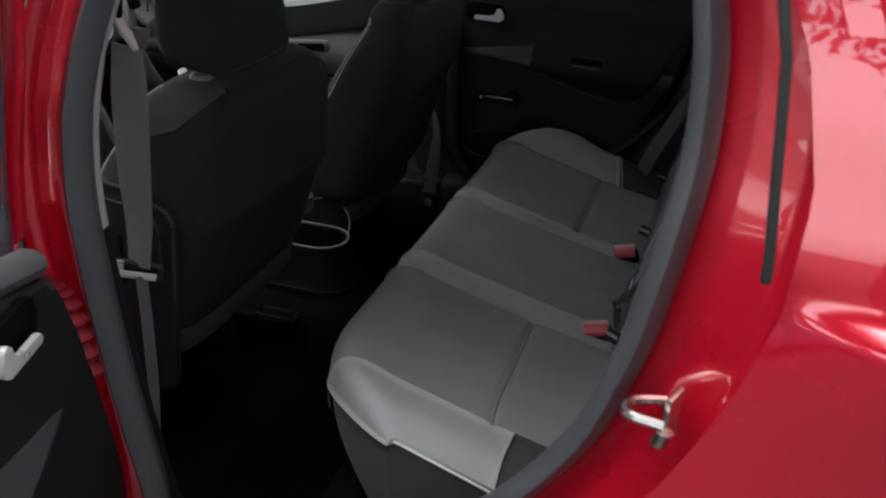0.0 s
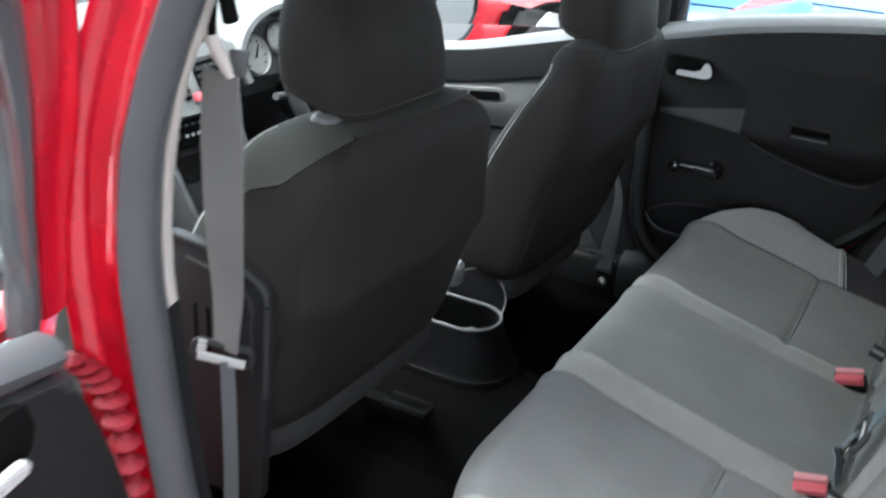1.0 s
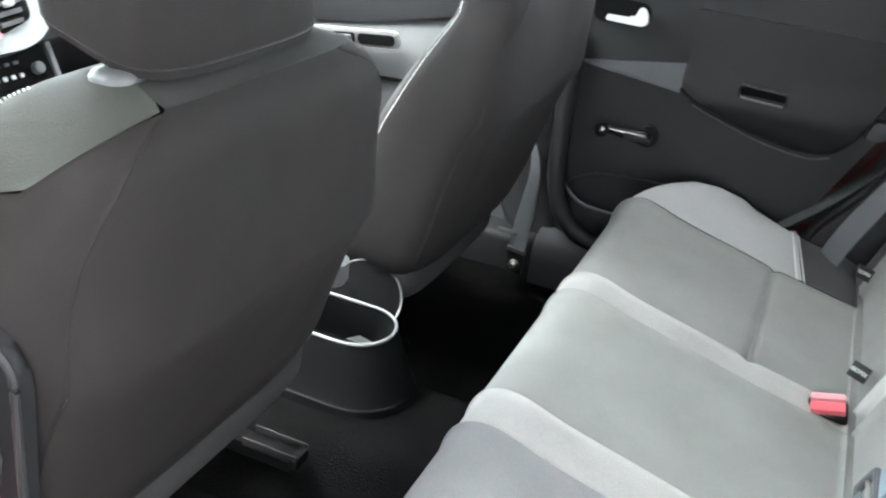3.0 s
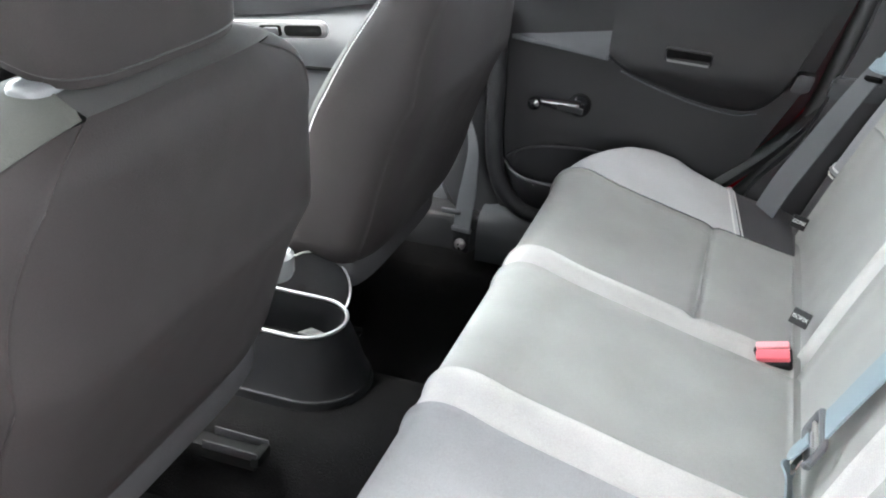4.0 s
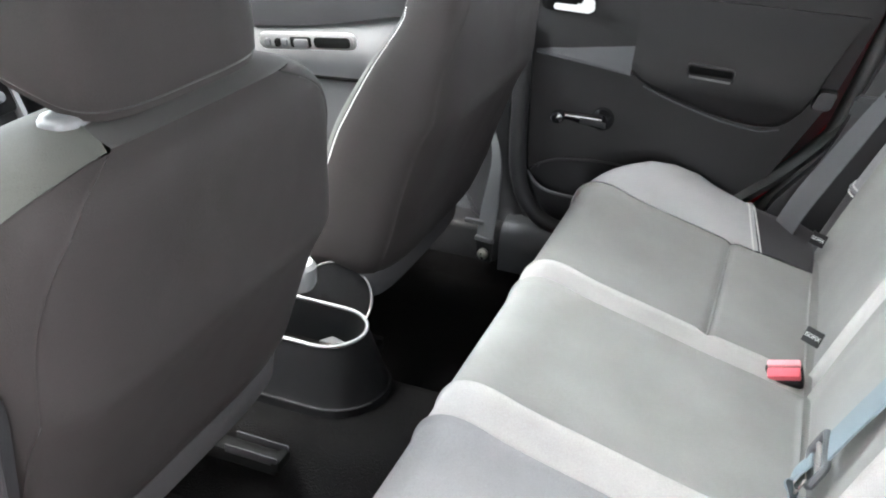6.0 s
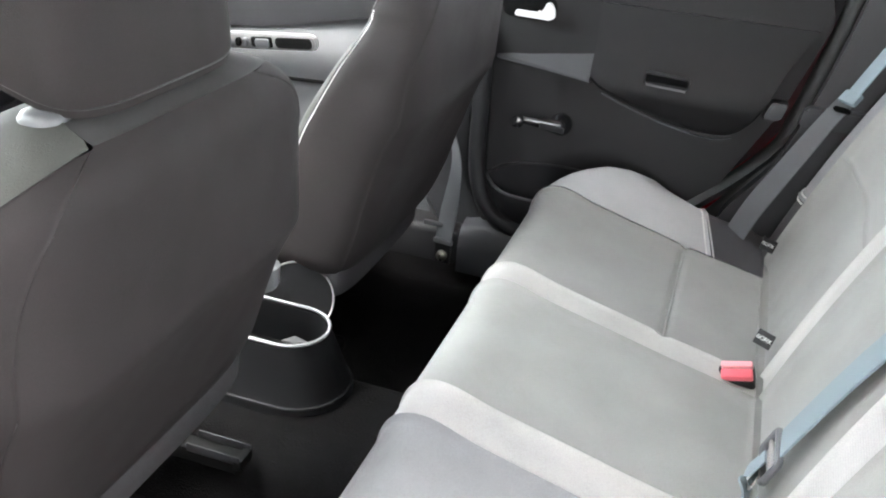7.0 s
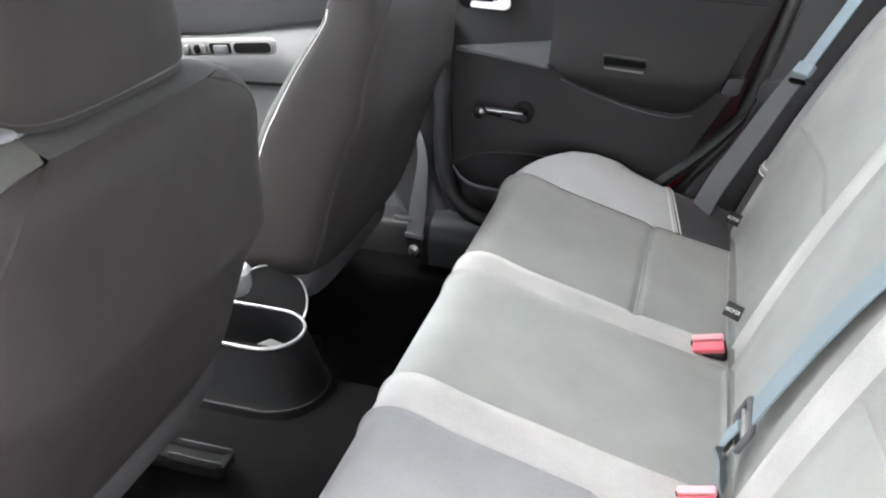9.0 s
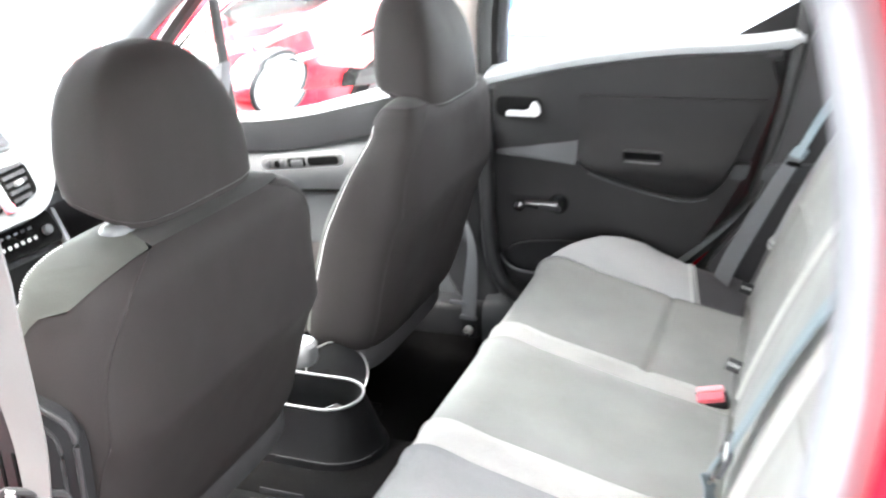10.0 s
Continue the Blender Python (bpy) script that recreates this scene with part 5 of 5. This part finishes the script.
loop_pts = [fc + Vector((0, 1, .05)) * y + upv * h for y, h in round_outline([(-.030, -.016), (.030, -.016), (.030, .014), (-.030, .014)], .006, 3)]
ctg = part("belt_tongue", tube(loop_pts + loop_pts[:1], .0046, 8, up=nrm), PLASTIC_MID, cb, "slate plastic belt slide")
part("slide_bar", tube([fc - Vector((0, 1, .05)) * .028, fc + Vector((0, 1, .05)) * .028], .0028, 6), STEEL, ctg)
part("tongue_plate", obox(tc - upv * .012 - Vector((0, .018, 0)) + nrm * .006, (0, 1, 0), upv, nrm, (.016, .020, .003), .001), STEEL, ctg)
lp = smooth_path([fc - upv * .004 + nrm * .004, tc - upv * .020 + nrm * .010 + Vector((0, -.004, 0)), Vector((.580, -.104, .598)), Vector((.584, -.116, .580)), Vector((.594, -.122, .560))], 6)
part("lower_webbing", ribbon(lp, [(.15, .95, -.1)] * len(lp), .036), WEB_BLUE, cb)

# ---------------------------------------------------------------- centre console
con = thing("centre_console", (-.05, .045, .40), "black centre console with a pale rimmed rear cup holder", "console")
CY = .042


def uring(x_end, half, z, x0=-.30, n=14, slope=0.0):
    """A ring open forwards: straight sides with a rounded rear end."""
    pts = [(x0, CY - half, z + slope * (x0 - x_end)), ]
    for k in range(n + 1):
        t = -math.pi / 2 + math.pi * k / n
        x = x_end - half + half * math.cos(t)
        pts.append((x, CY + half * math.sin(t), z + slope * (x - x_end)))
    pts.append((x0, CY + half, z + slope * (x0 - x_end)))
    return pts


rings = [uring(.0560, .0755, .4765), uring(.050, .070, .486), uring(.040, .064, .515), uring(.030, .059, .540), uring(.022, .055, .556)]
part("console_body", loft(rings, caps=False), CONSOLE, con, "black plastic console")
part("console_base", loft([uring(.060, .080, .430), uring(.059, .079, .470), uring(.057, .077, .477), uring(.053, .073, .4785)], caps=True), CONSOLE, con)
lip = [p for p in uring(.0585, .0785, .4775, -.10) if p[1] < CY - .02]
part("base_lip", tube(lip, .0014, 6), PLASTIC, con)
cup = part("cup_rim", tube(uring(.022, .053, .560, -.20), .0025, 8), RIM_LIGHT, con, "pale grey cup holder rim")
part("cup_lining", loft([uring(.0195, .0515, .5565), uring(.012, .0445, .521)], caps=False), PLASTIC_MID, cup)
part("cup_wall", loft([uring(.021, .054, .556), uring(.018, .050, .557), uring(.012, .044, .520), uring(.008, .040, .500)], caps=False), CONSOLE, cup)
part("cup_floor", prism([(p[0], p[1]) for p in uring(.008, .042, .5)], "z", .498, .502, 0), PIT, cup)
# pale plate painted in for a glint inside the cup
part("cup_glint", prism([(-.052, .052), (-.032, .052), (-.018, .064), (-.040, .070)], "z", .523, .525, 0), RIM_GREY, cup, "glint in the cup holder, as a pale plate")
# upright round end of the armrest box ahead of the cup holder
dcx, dcy, dcz, dr = -.070, .138, .546, .055
nrmD = Vector((.50, -.58, .64)).normalized()
sx = Vector((0, 1, 0)) - nrmD * nrmD.y
sx.normalize()
sz = nrmD.cross(sx)
disc = lambda r, off: [Vector((dcx, dcy, dcz)) + nrmD * off + r * (math.cos(t) * sx + math.sin(t) * sz) for t in [2 * math.pi * k / 36 for k in range(36)]]
dn = part("round_end", loft([disc(.056, -.05), disc(.056, -.004), disc(.054, .001), disc(.049, .001)]), CONSOLE, con, "black round end of the console box")
rim = disc(.0545, .0015)
part("round_end_rim", tube(rim + rim[:1], .0017, 6), RIM_GREY, dn, "thin pale rim")
part("round_end_hole", loft([[Vector((dcx, dcy, dcz)) + sx * -.012 + sz * math.copysign(.012, sz.z) + nrmD * o + .006 * (math.cos(t) * sx + math.sin(t) * sz) for t in [2 * math.pi * k / 14 for k in range(14)]] for o in (.0, .0030)]), PIT, dn)
part("console_lid", loft([uring(-.056, .024, .612, -.52), uring(-.052, .026, .620, -.52), uring(-.052, .026, .644, -.52), uring(-.058, .022, .650, -.52)]), RIM_LIGHT, con, "pale grey console lid")
part("console_front", box(-.72, -.3, CY - .11, CY + .07, .40, .56, .02, 3), PLASTIC_SOFT, con)
part("gear_lever", tube([(-.44, CY - .02, .56), (-.45, CY - .02, .68)], .012, 8), PLASTIC, con)
part("gear_knob", loft([superring(-.45, CY - .02, z, r, r, 16, 2.2) for z, r in ((.67, .014), (.685, .024), (.71, .026), (.728, .018), (.732, .006))]), PLASTIC_GLOSS, con)

# ---------------------------------------------------------------- dashboard
da = thing("dashboard", (-.7, 0, .5), "two tone grey dashboard with pale centre panel", "dashboard")
DP = [(-1.10, .945), (-1.0, .955), (-.85, .952), (-.74, .942), (-.68, .922), (-.655, .89), (-.66, .83), (-.68, .76), (-.72, .68)]


def dash(u, v):
    i = v * (len(DP) - 1)
    k = min(len(DP) - 2, int(i))
    t = i - k
    x, z = DP[k][0] + (DP[k + 1][0] - DP[k][0]) * t, DP[k][1] + (DP[k + 1][1] - DP[k][1]) * t
    hood = .035 * math.exp(-((u - .36) / .13) ** 4) * math.exp(-((v - .5) / .16) ** 2)
    return Vector((x - .10 * (abs(u) / .68) ** 3, u, z + hood))


part("dash_top", patch(dash, -.68, .68, 0, .56, 60, 24, 0.0), DASH_TOP, da, "pale grey dash top")
part("dash_face", patch(dash, -.68, .68, .56, .80, 40, 8, 0.0), DASH_TOP, da, "grey dash face")
part("lower_dash", patch(dash, -.68, .68, .80, 1.0, 40, 6, 0.0), PLASTIC_SOFT, da, "charcoal lower dash")
part("dash_underside", box(-1.1, -.72, -.66, .66, .55, .69, .03), PLASTIC, da)
# centre panel
cax, cup2 = Vector((0, 1, 0)), Vector((-.46, 0, .89)).normalized()
cn = cax.cross(cup2)
cn = cn if cn.x > 0 else -cn
CC = Vector((-.612, -.004, .872))
CS = .90


def onpanel(o, t0, t1, c=CC, bevel=.004):
    b = prism([(x * CS, y * CS) for x, y in o], "z", t0, t1, bevel)
    m = Matrix((cax, cup2, cn)).transposed().to_4x4()
    m.translation = c
    b.transform(m)
    return b


cp = part("centre_panel", onpanel(round_outline([(-.17, .075), (.17, .075), (.150, .0), (.08, -.060), (-.08, -.060), (-.150, .0)], .05, 6), -.03, .010, bevel=.008), DASH_SILVER, da, "pale silver centre panel")
for s2 in (-1, 1):
    vent = round_outline([(s2 * .014, .048), (s2 * .088, .048), (s2 * .084, -.016), (s2 * .014, -.034)], .014)
    v = part("air_vent", onpanel(vent, .004, .0125, bevel=.001), PIT, cp, "black slatted air vent")
    for k in range(5):
        w = .062 - .004 * (4 - k)
        part("vent_slat", onpanel([(s2 * .018, -.024 + .0155 * k), (s2 * (.018 + w), -.020 + .0155 * k), (s2 * (.018 + w), -.013 + .0155 * k), (s2 * .018, -.017 + .0155 * k)], .012, .0155, bevel=0), PLASTIC_SOFT, cp)
    part("vent_tab", onpanel(round_outline([(s2 * .036, .004), (s2 * .054, .006), (s2 * .054, .016), (s2 * .036, .014)], .003), .015, .022, bevel=.001), RIM_GREY, cp)
part("hazard_button", onpanel(round_outline([(-.010, -.038), (.010, -.038), (.010, -.020), (-.010, -.020)], .004), .008, .016, bevel=.002), RED_PLASTIC, cp, "red hazard button")
rad = Vector((-.604, .006, .790))
rd = part("radio", onpanel(round_outline([(-.105, .034), (.105, .034), (.105, -.032), (-.105, -.032)], .008), -.05, .006, rad), PIT, da, "black car radio")
for k in range(6):
    part("radio_button", onpanel([(-.045 + .0165 * k, -.012), (-.037 + .0165 * k, -.012), (-.037 + .0165 * k, -.005), (-.045 + .0165 * k, -.005)], .005, .008, rad, .0015), TAG_WHITE, rd)
    part("radio_key", onpanel([(-.055 + .018 * k, .010), (-.046 + .018 * k, .010), (-.046 + .018 * k, .015), (-.055 + .018 * k, .015)], .005, .008, rad, 0), PLASTIC_MID, rd)
for s2 in (-1, 1):
    part("radio_knob", onpanel([(s2 * .074 + .010 * math.cos(t), -.004 + .010 * math.sin(t)) for t in [2 * math.pi * k / 16 for k in range(16)]], .004, .016, rad, .002), PLASTIC_MID, rd)
part("radio_housing", onpanel([(-.115, .036), (.115, .036), (.10, -.20), (-.10, -.20)], -.08, -.004, rad, .008), PLASTIC, da, "black centre stack")
part("stack_bin", onpanel(round_outline([(-.085, -.045), (.085, -.045), (.080, -.10), (-.080, -.10)], .008), -.01, -.002, rad, 0), PIT, da)
for s2 in (-1, 1):
    part("stack_edge", onpanel([(s2 * .108, .034), (s2 * .120, .034), (s2 * .104, -.20), (s2 * .092, -.20)], -.06, .010, rad, .004), PLASTIC_MID, da)
# display bin on top
part("display_hood", onpanel(round_outline([(-.11, .080), (.11, .080), (.09, .150), (-.09, .150)], .02), -.10, .010, CC, .006), DASH_TOP, da)
part("display_screen", onpanel(round_outline([(-.085, .086), (.085, .086), (.070, .138), (-.070, .138)], .008), .008, .0115, CC, 0), PLASTIC_GLOSS, da, "dark display")
# instruments
ins = thing("instrument_cluster", (-.72, .36, .88), "cream faced instruments in a dark hood", "instruments")
iax, iup = Vector((0, 1, 0)), Vector((-.35, 0, .94)).normalized()
inn = iax.cross(iup)
inn = inn if inn.x > 0 else -inn
IC = Vector((-.650, .306, .893))


def oninst(o, t0, t1, bevel=.002):
    b = prism(o, "z", t0, t1, bevel)
    m = Matrix((iax, iup, inn)).transposed().to_4x4()
    m.translation = IC
    b.transform(m)
    return b


circle = lambda cx, cy, r, n=28: [(cx + r * math.cos(2 * math.pi * k / n), cy + r * math.sin(2 * math.pi * k / n)) for k in range(n)]
part("cluster_hood", oninst(round_outline([(-.14, -.05), (.14, -.05), (.14, .045), (.0, .060), (-.14, .045)], .045, 6), -.03, .003), PLASTIC_SOFT, ins, "black instrument hood")
# visor over the instruments: dark lining under a pale shell
def arch(k0, k1):
    t = [radians(-14 + 208 * k / 24) for k in range(25)]
    lo = [(.150 * k0 * math.cos(a), -.030 + .098 * k0 * math.sin(a)) for a in t]
    hi = [(.150 * k1 * math.cos(a), -.030 + .098 * k1 * math.sin(a)) for a in t]
    return lo + hi[::-1]


part("visor_lining", oninst(arch(1.0, 1.05), -.03, .036, 0), PLASTIC, ins, "black visor lining")
part("visor_shell", oninst(arch(1.052, 1.15), -.04, .040, 0), DASH_SILVER, ins, "pale grey visor shell")
for cx, cy2, r in ((-.095, -.005, .037), (.085, -.005, .037), (-.008, .018, .030)):
    dial = part("gauge", oninst(circle(cx, cy2, r), .004, .010, .001), CREAM, ins, "cream gauge face")
    part("gauge_ring", loft([[IC + iax * (cx + rr2 * math.cos(t)) + iup * (cy2 + rr2 * math.sin(t)) + inn * h for t in [2 * math.pi * k / 28 for k in range(28)]] for rr2, h in ((r * 1.02, .006), (r * 1.06, .016), (r * 1.11, .006))], caps=False), SILVER, dial, "chrome gauge ring")
    part("gauge_needle", oninst([(cx - .003, cy2 - .006), (cx + .003, cy2 - .006), (cx + r * .5, cy2 + r * .55), (cx + r * .46, cy2 + r * .58)], .0105, .012, 0), PIT, dial)
    for k in range(9):
        a = radians(220 - 32 * k)
        c2, s3 = math.cos(a), math.sin(a)
        part("gauge_mark", oninst([(cx + r * (.72 * c2 - .03 * s3), cy2 + r * (.72 * s3 + .03 * c2)), (cx + r * (.72 * c2 + .03 * s3), cy2 + r * (.72 * s3 - .03 * c2)), (cx + r * (.88 * c2 + .03 * s3), cy2 + r * (.88 * s3 - .03 * c2)), (cx + r * (.88 * c2 - .03 * s3), cy2 + r * (.88 * s3 + .03 * c2))], .0102, .0108, 0), PIT, dial)
# steering wheel
sw = thing("steering_wheel", (-.52, .36, .82), "black leather steering wheel with silver spokes", "steering wheel")
sn = Vector((.90, 0, .42)).normalized()
su = Vector((-.42, 0, .90)).normalized()
SC = Vector((-.515, .36, .84))
wr = [SC + .182 * (math.cos(2 * math.pi * k / 48) * Vector((0, 1, 0)) + math.sin(2 * math.pi * k / 48) * su) for k in range(49)]
part("wheel_rim", tube(wr, .0155, 10, up=sn), PLASTIC_SOFT, sw, "black leather rim")
hub = lambda r, off: [SC + sn * off + r * (math.cos(2 * math.pi * k / 24) * Vector((0, 1, 0)) + .85 * math.sin(2 * math.pi * k / 24) * su) for k in range(24)]
part("wheel_hub", loft([hub(.05, -.07), hub(.085, -.05), hub(.085, -.025), hub(.06, -.008), hub(.02, -.004)]), PLASTIC, sw)
for a in (10, 170, 240, 300):
    e = SC + .172 * (math.cos(radians(a)) * Vector((0, 1, 0)) + math.sin(radians(a)) * su)
    part("wheel_spoke", tube([SC - sn * .03, (SC + e) / 2 - sn * .022, e], .015, 8, up=sn, flat=.5), SILVER if a > 200 else PLASTIC, sw)
part("column_cowl", tube([SC - sn * .06, SC - sn * .16], .055, 14), PLASTIC, sw)
part("column_stalk", tube([SC - sn * .09 + Vector((0, -.05, 0)), SC - sn * .07 + Vector((0, -.16, .01))], .008, 8), PLASTIC_MID, sw)

# ---------------------------------------------------------------- parked cars beyond the far windows
def parked_car(name, label, paint, m, length=4.0, half=.84):
    c = thing(name, (0, 0, 0), label, "car", "parked cars")
    # local: nose towards -x, length along +x
    BELT = [(-.05, .52), (0, .60), (.06, .70), (.25, .76), (1.0, .90), (1.15, .95), (3.6, 1.02), (3.9, .98), (4.0, .85)]
    W = [(-.05, .45), (0, .62), (.1, .72), (.3, .80), (.8, half), (3.2, half), (3.8, .78), (4.0, .68)]
    rings = []
    for k in range(41):
        x = -.03 + 4.02 * k / 40
        z, w = lerp_table(BELT, x), lerp_table(W, x)
        rings.append([(x, w * a, lo) for a, lo in ((-.96, .22), (-1.0, .40), (-.99, .58), (-.95, z - .05), (-.86, z - .012), (-.5, z + .012), (0, z + .022), (.5, z + .012), (.86, z - .012), (.95, z - .05), (.99, .58), (1.0, .40), (.96, .22))])
    part("body", loft(rings), paint, c)
    # cabin
    cab = []
    for x, z, w in ((1.02, .93, .70), (1.25, 1.06, .69), (1.75, 1.36, .60), (2.1, 1.44, .57), (2.9, 1.43, .56), (3.45, 1.30, .58), (3.85, 1.0, .64)):
        cab.append([(x, -w, min(z, .96)), (x, -w * .98 if z < 1.1 else -w, z - .04), (x, -w * .86, z), (x, 0, z + .02), (x, w * .86, z), (x, w * .98 if z < 1.1 else w, z - .04), (x, w, min(z, .96))])
    part("glasshouse", loft(cab), GLASS_DARK, c, "dark window glass")
    part("roof", loft([[(x, -w, z), (x, -w * .5, z + .025), (x, w * .5, z + .025), (x, w, z)] + [(x, w, z - .01), (x, -w, z - .01)] for x, z, w in ((1.72, 1.365, .55), (2.1, 1.45, .52), (2.9, 1.44, .51), (3.5, 1.30, .54))]), paint, c)
    for s in (-1, 1):
        part("front_pillar", tube([(1.03, s * .72, .95), (1.35, s * .685, 1.13), (1.75, s * .61, 1.37)], .03, 8), paint, c)
        part("middle_pillar", tube([(2.35, s * .70, .98), (2.42, s * .58, 1.43)], .035, 8), paint, c)
        hl = [(.03, s * .50, .56), (.10, s * .70, .60), (.42, s * .80, .72), (.62, s * .80, .80), (.42, s * .70, .785), (.16, s * .56, .71)]
        ce = sum((Vector(p) for p in hl), Vector()) / len(hl)
        out = Vector((-.35, s * .6, .3))
        bm = loft([hl, [tuple(Vector(p) * .9 + ce * .1 + out * .06) for p in hl], [tuple(Vector(p) * .5 + ce * .5 + out * .085) for p in hl]])
        h = part("headlight", bm, LAMP_GLASS, c, "large clear headlight")
        part("lamp_reflector", loft([[ce + out * .09 + .05 * (math.cos(t) * Vector((0.5, s * .5, 0)) + math.sin(t) * Vector((0.2, 0, .9))) for t in [2 * math.pi * k / 14 for k in range(14)]], [ce + out * .10 + .03 * (math.cos(t) * Vector((0.5, s * .5, 0)) + math.sin(t) * Vector((0.2, 0, .9))) for t in [2 * math.pi * k / 14 for k in range(14)]]]), SILVER, h)
        for x in (.75, 3.25):
            tr = lambda r, y: [(x + r * math.cos(2 * math.pi * k / 28), s * y, .31 + r * math.sin(2 * math.pi * k / 28)) for k in range(28)]
            arch = part("wheel_arch", loft([tr(.365, half - .05), tr(.365, half + .012), tr(.35, half + .013)], caps=True), PIT, c)
            w = part("wheel", loft([tr(.29, half - .1), tr(.315, half - .06), tr(.315, half + .02), tr(.29, half + .035), tr(.215, half + .03)]), RUBBER_BLACK, c, "black tyre with silver rim")
            r = part("rim", loft([tr(.21, half + .026), tr(.20, half + .036), tr(.17, half + .030), tr(.04, half + .038)]), SILVER, w, "silver alloy rim")
            for k in range(7):
                a = 2 * math.pi * k / 7
                part("rim_gap", obox((x + .125 * math.cos(a), s * (half + .036), .31 + .125 * math.sin(a)), (math.cos(a), 0, math.sin(a)), (0, 1, 0), (-math.sin(a), 0, math.cos(a)), (.09, .008, .045), .01), PIT, w)
        part("mirror", loft([superring(1.28, s * .88, z, ax, ay, 14, 2.4) for z, ax, ay in ((.95, .03, .05), (.97, .06, .09), (1.04, .06, .09), (1.07, .03, .05))]), paint, c)
        part("door_seam", tube(smooth_path([(1.22, s * (half + .0), .35), (1.2, s * (half - .004), .6), (1.26, s * (half - .045), .9)], 4), .004, 5), PIT, c)
    part("bonnet_seam", tube([(.20, -.66, .757), (.12, -.4, .752), (.09, 0, .758), (.12, .4, .752), (.20, .66, .757)], .005, 5), PIT, c)
    # badge bump at the nose and grille
    part("nose_badge", loft([superring(.03, 0, z, ax, ay, 16, 2.2) for z, ax, ay in ((.64, .03, .13), (.70, .05, .09), (.755, .05, .05), (.775, .02, .02))]), paint, c)
    part("grille", box(-.06, -.01, -.45, .45, .34, .50, .03, 3), PLASTIC, c, "black lower grille")
    part("plate_bar", box(-.075, -.06, -.26, .26, .51, .60, .004), TAG_WHITE, c, "plain pale plate")
    part("wiper", tube([(1.06, -.5, .98), (1.14, .15, 1.02)], .008, 6), RUBBER_BLACK, c)
    c.matrix_world = m
    return c


parked_car("parked_car", "glossy red parked hatchback with large clear headlights", PAINT_PARKED, pose(-2.25, 2.97, 0, 0, 0, 52))
parked_car("parked_car", "pale blue parked hatchback with nose towards the lane", PAINT_BLUE, pose(-.17, 3.20, 0, 0, 0, 86))
parked_car("parked_car", "glossy red parked hatchback further along the row", PAINT_PARKED, pose(-4.4, 3.4, 0, 0, 0, 60))

# ---------------------------------------------------------------- trees behind the lane, seen in the paint and glass
def tree(x, y, h, seed):
    rnd = random.Random(seed)
    t = thing("tree", (x, y, 0), "leafy green tree beside the car park", "tree", "trees")
    trunk = tube(smooth_path([(x, y, 0), (x + .1, y, h * .2), (x - .05, y + .1, h * .45), (x, y, h * .7)], 4), .16, 8)
    part("trunk", trunk, BARK, t)
    ends = []
    for k in range(7):
        a = rnd.uniform(0, 6.28)
        z0 = h * rnd.uniform(.29, .56)
        e = (x + h * .28 * math.cos(a), y + h * .28 * math.sin(a), z0 + h * rnd.uniform(.18, .35))
        part("limb", tube([(x, y, z0), ((x + e[0]) / 2, (y + e[1]) / 2, z0 + .1 * h), e], .05, 6), BARK, t)
        ends.append(e)
    ends += [(x, y, h * .8), (x, y, h * .6)]
    vs, fs = [], []
    for e in ends:
        for k in range(520):
            d = Vector((rnd.gauss(0, 1), rnd.gauss(0, 1), rnd.gauss(0, .7))) * h * .095
            p = Vector(e) + d
            s = rnd.uniform(.09, .20)
            q = Euler((rnd.uniform(0, 6.28), rnd.uniform(0, 6.28), rnd.uniform(0, 6.28))).to_matrix()
            n0 = len(vs)
            vs += [p + q @ Vector(v) * s for v in ((-1, 0, 0), (0, -.45, .12), (1, 0, 0), (0, .45, .12))]
            fs.append((n0, n0 + 1, n0 + 2, n0 + 3))
    cm = bpy.data.meshes.new("crown")
    cm.from_pydata(vs, [], fs)
    cm.materials.append(LEAF)
    cr = new("crown", cm)
    cr.parent = t
    cr.matrix_parent_inverse = t.matrix_world.inverted()
    return t


for k, (x, y, h) in enumerate(((-9.5, -7.2, 6.5), (-6.2, -7.8, 7.5), (-3.2, -7.4, 6.8), (-0.4, -7.8, 7.6), (2.4, -7.3, 9.0), (5.2, -7.8, 9.8), (8.2, -7.4, 9.2), (11.5, -8, 9.5))):
    tree(x, y, h, k + 5)
for k, (x, y, h) in enumerate(((-7, 16, 6), (-2, 17, 6.5), (3.5, 16.5, 6), (9, 16, 7))):
    tree(x, y, h, k + 50)
parked_car("parked_car", "glossy red parked hatchback under the trees", PAINT_PARKED, pose(-5.2, -3.9, 0, 0, 0, -86))
parked_car("parked_car", "pale blue parked hatchback under the trees", PAINT_BLUE, pose(-2.4, -4.0, 0, 0, 0, -90))
parked_car("parked_car", "glossy red parked hatchback under the trees", PAINT_PARKED, pose(3.4, -4.1, 0, 0, 0, -92))
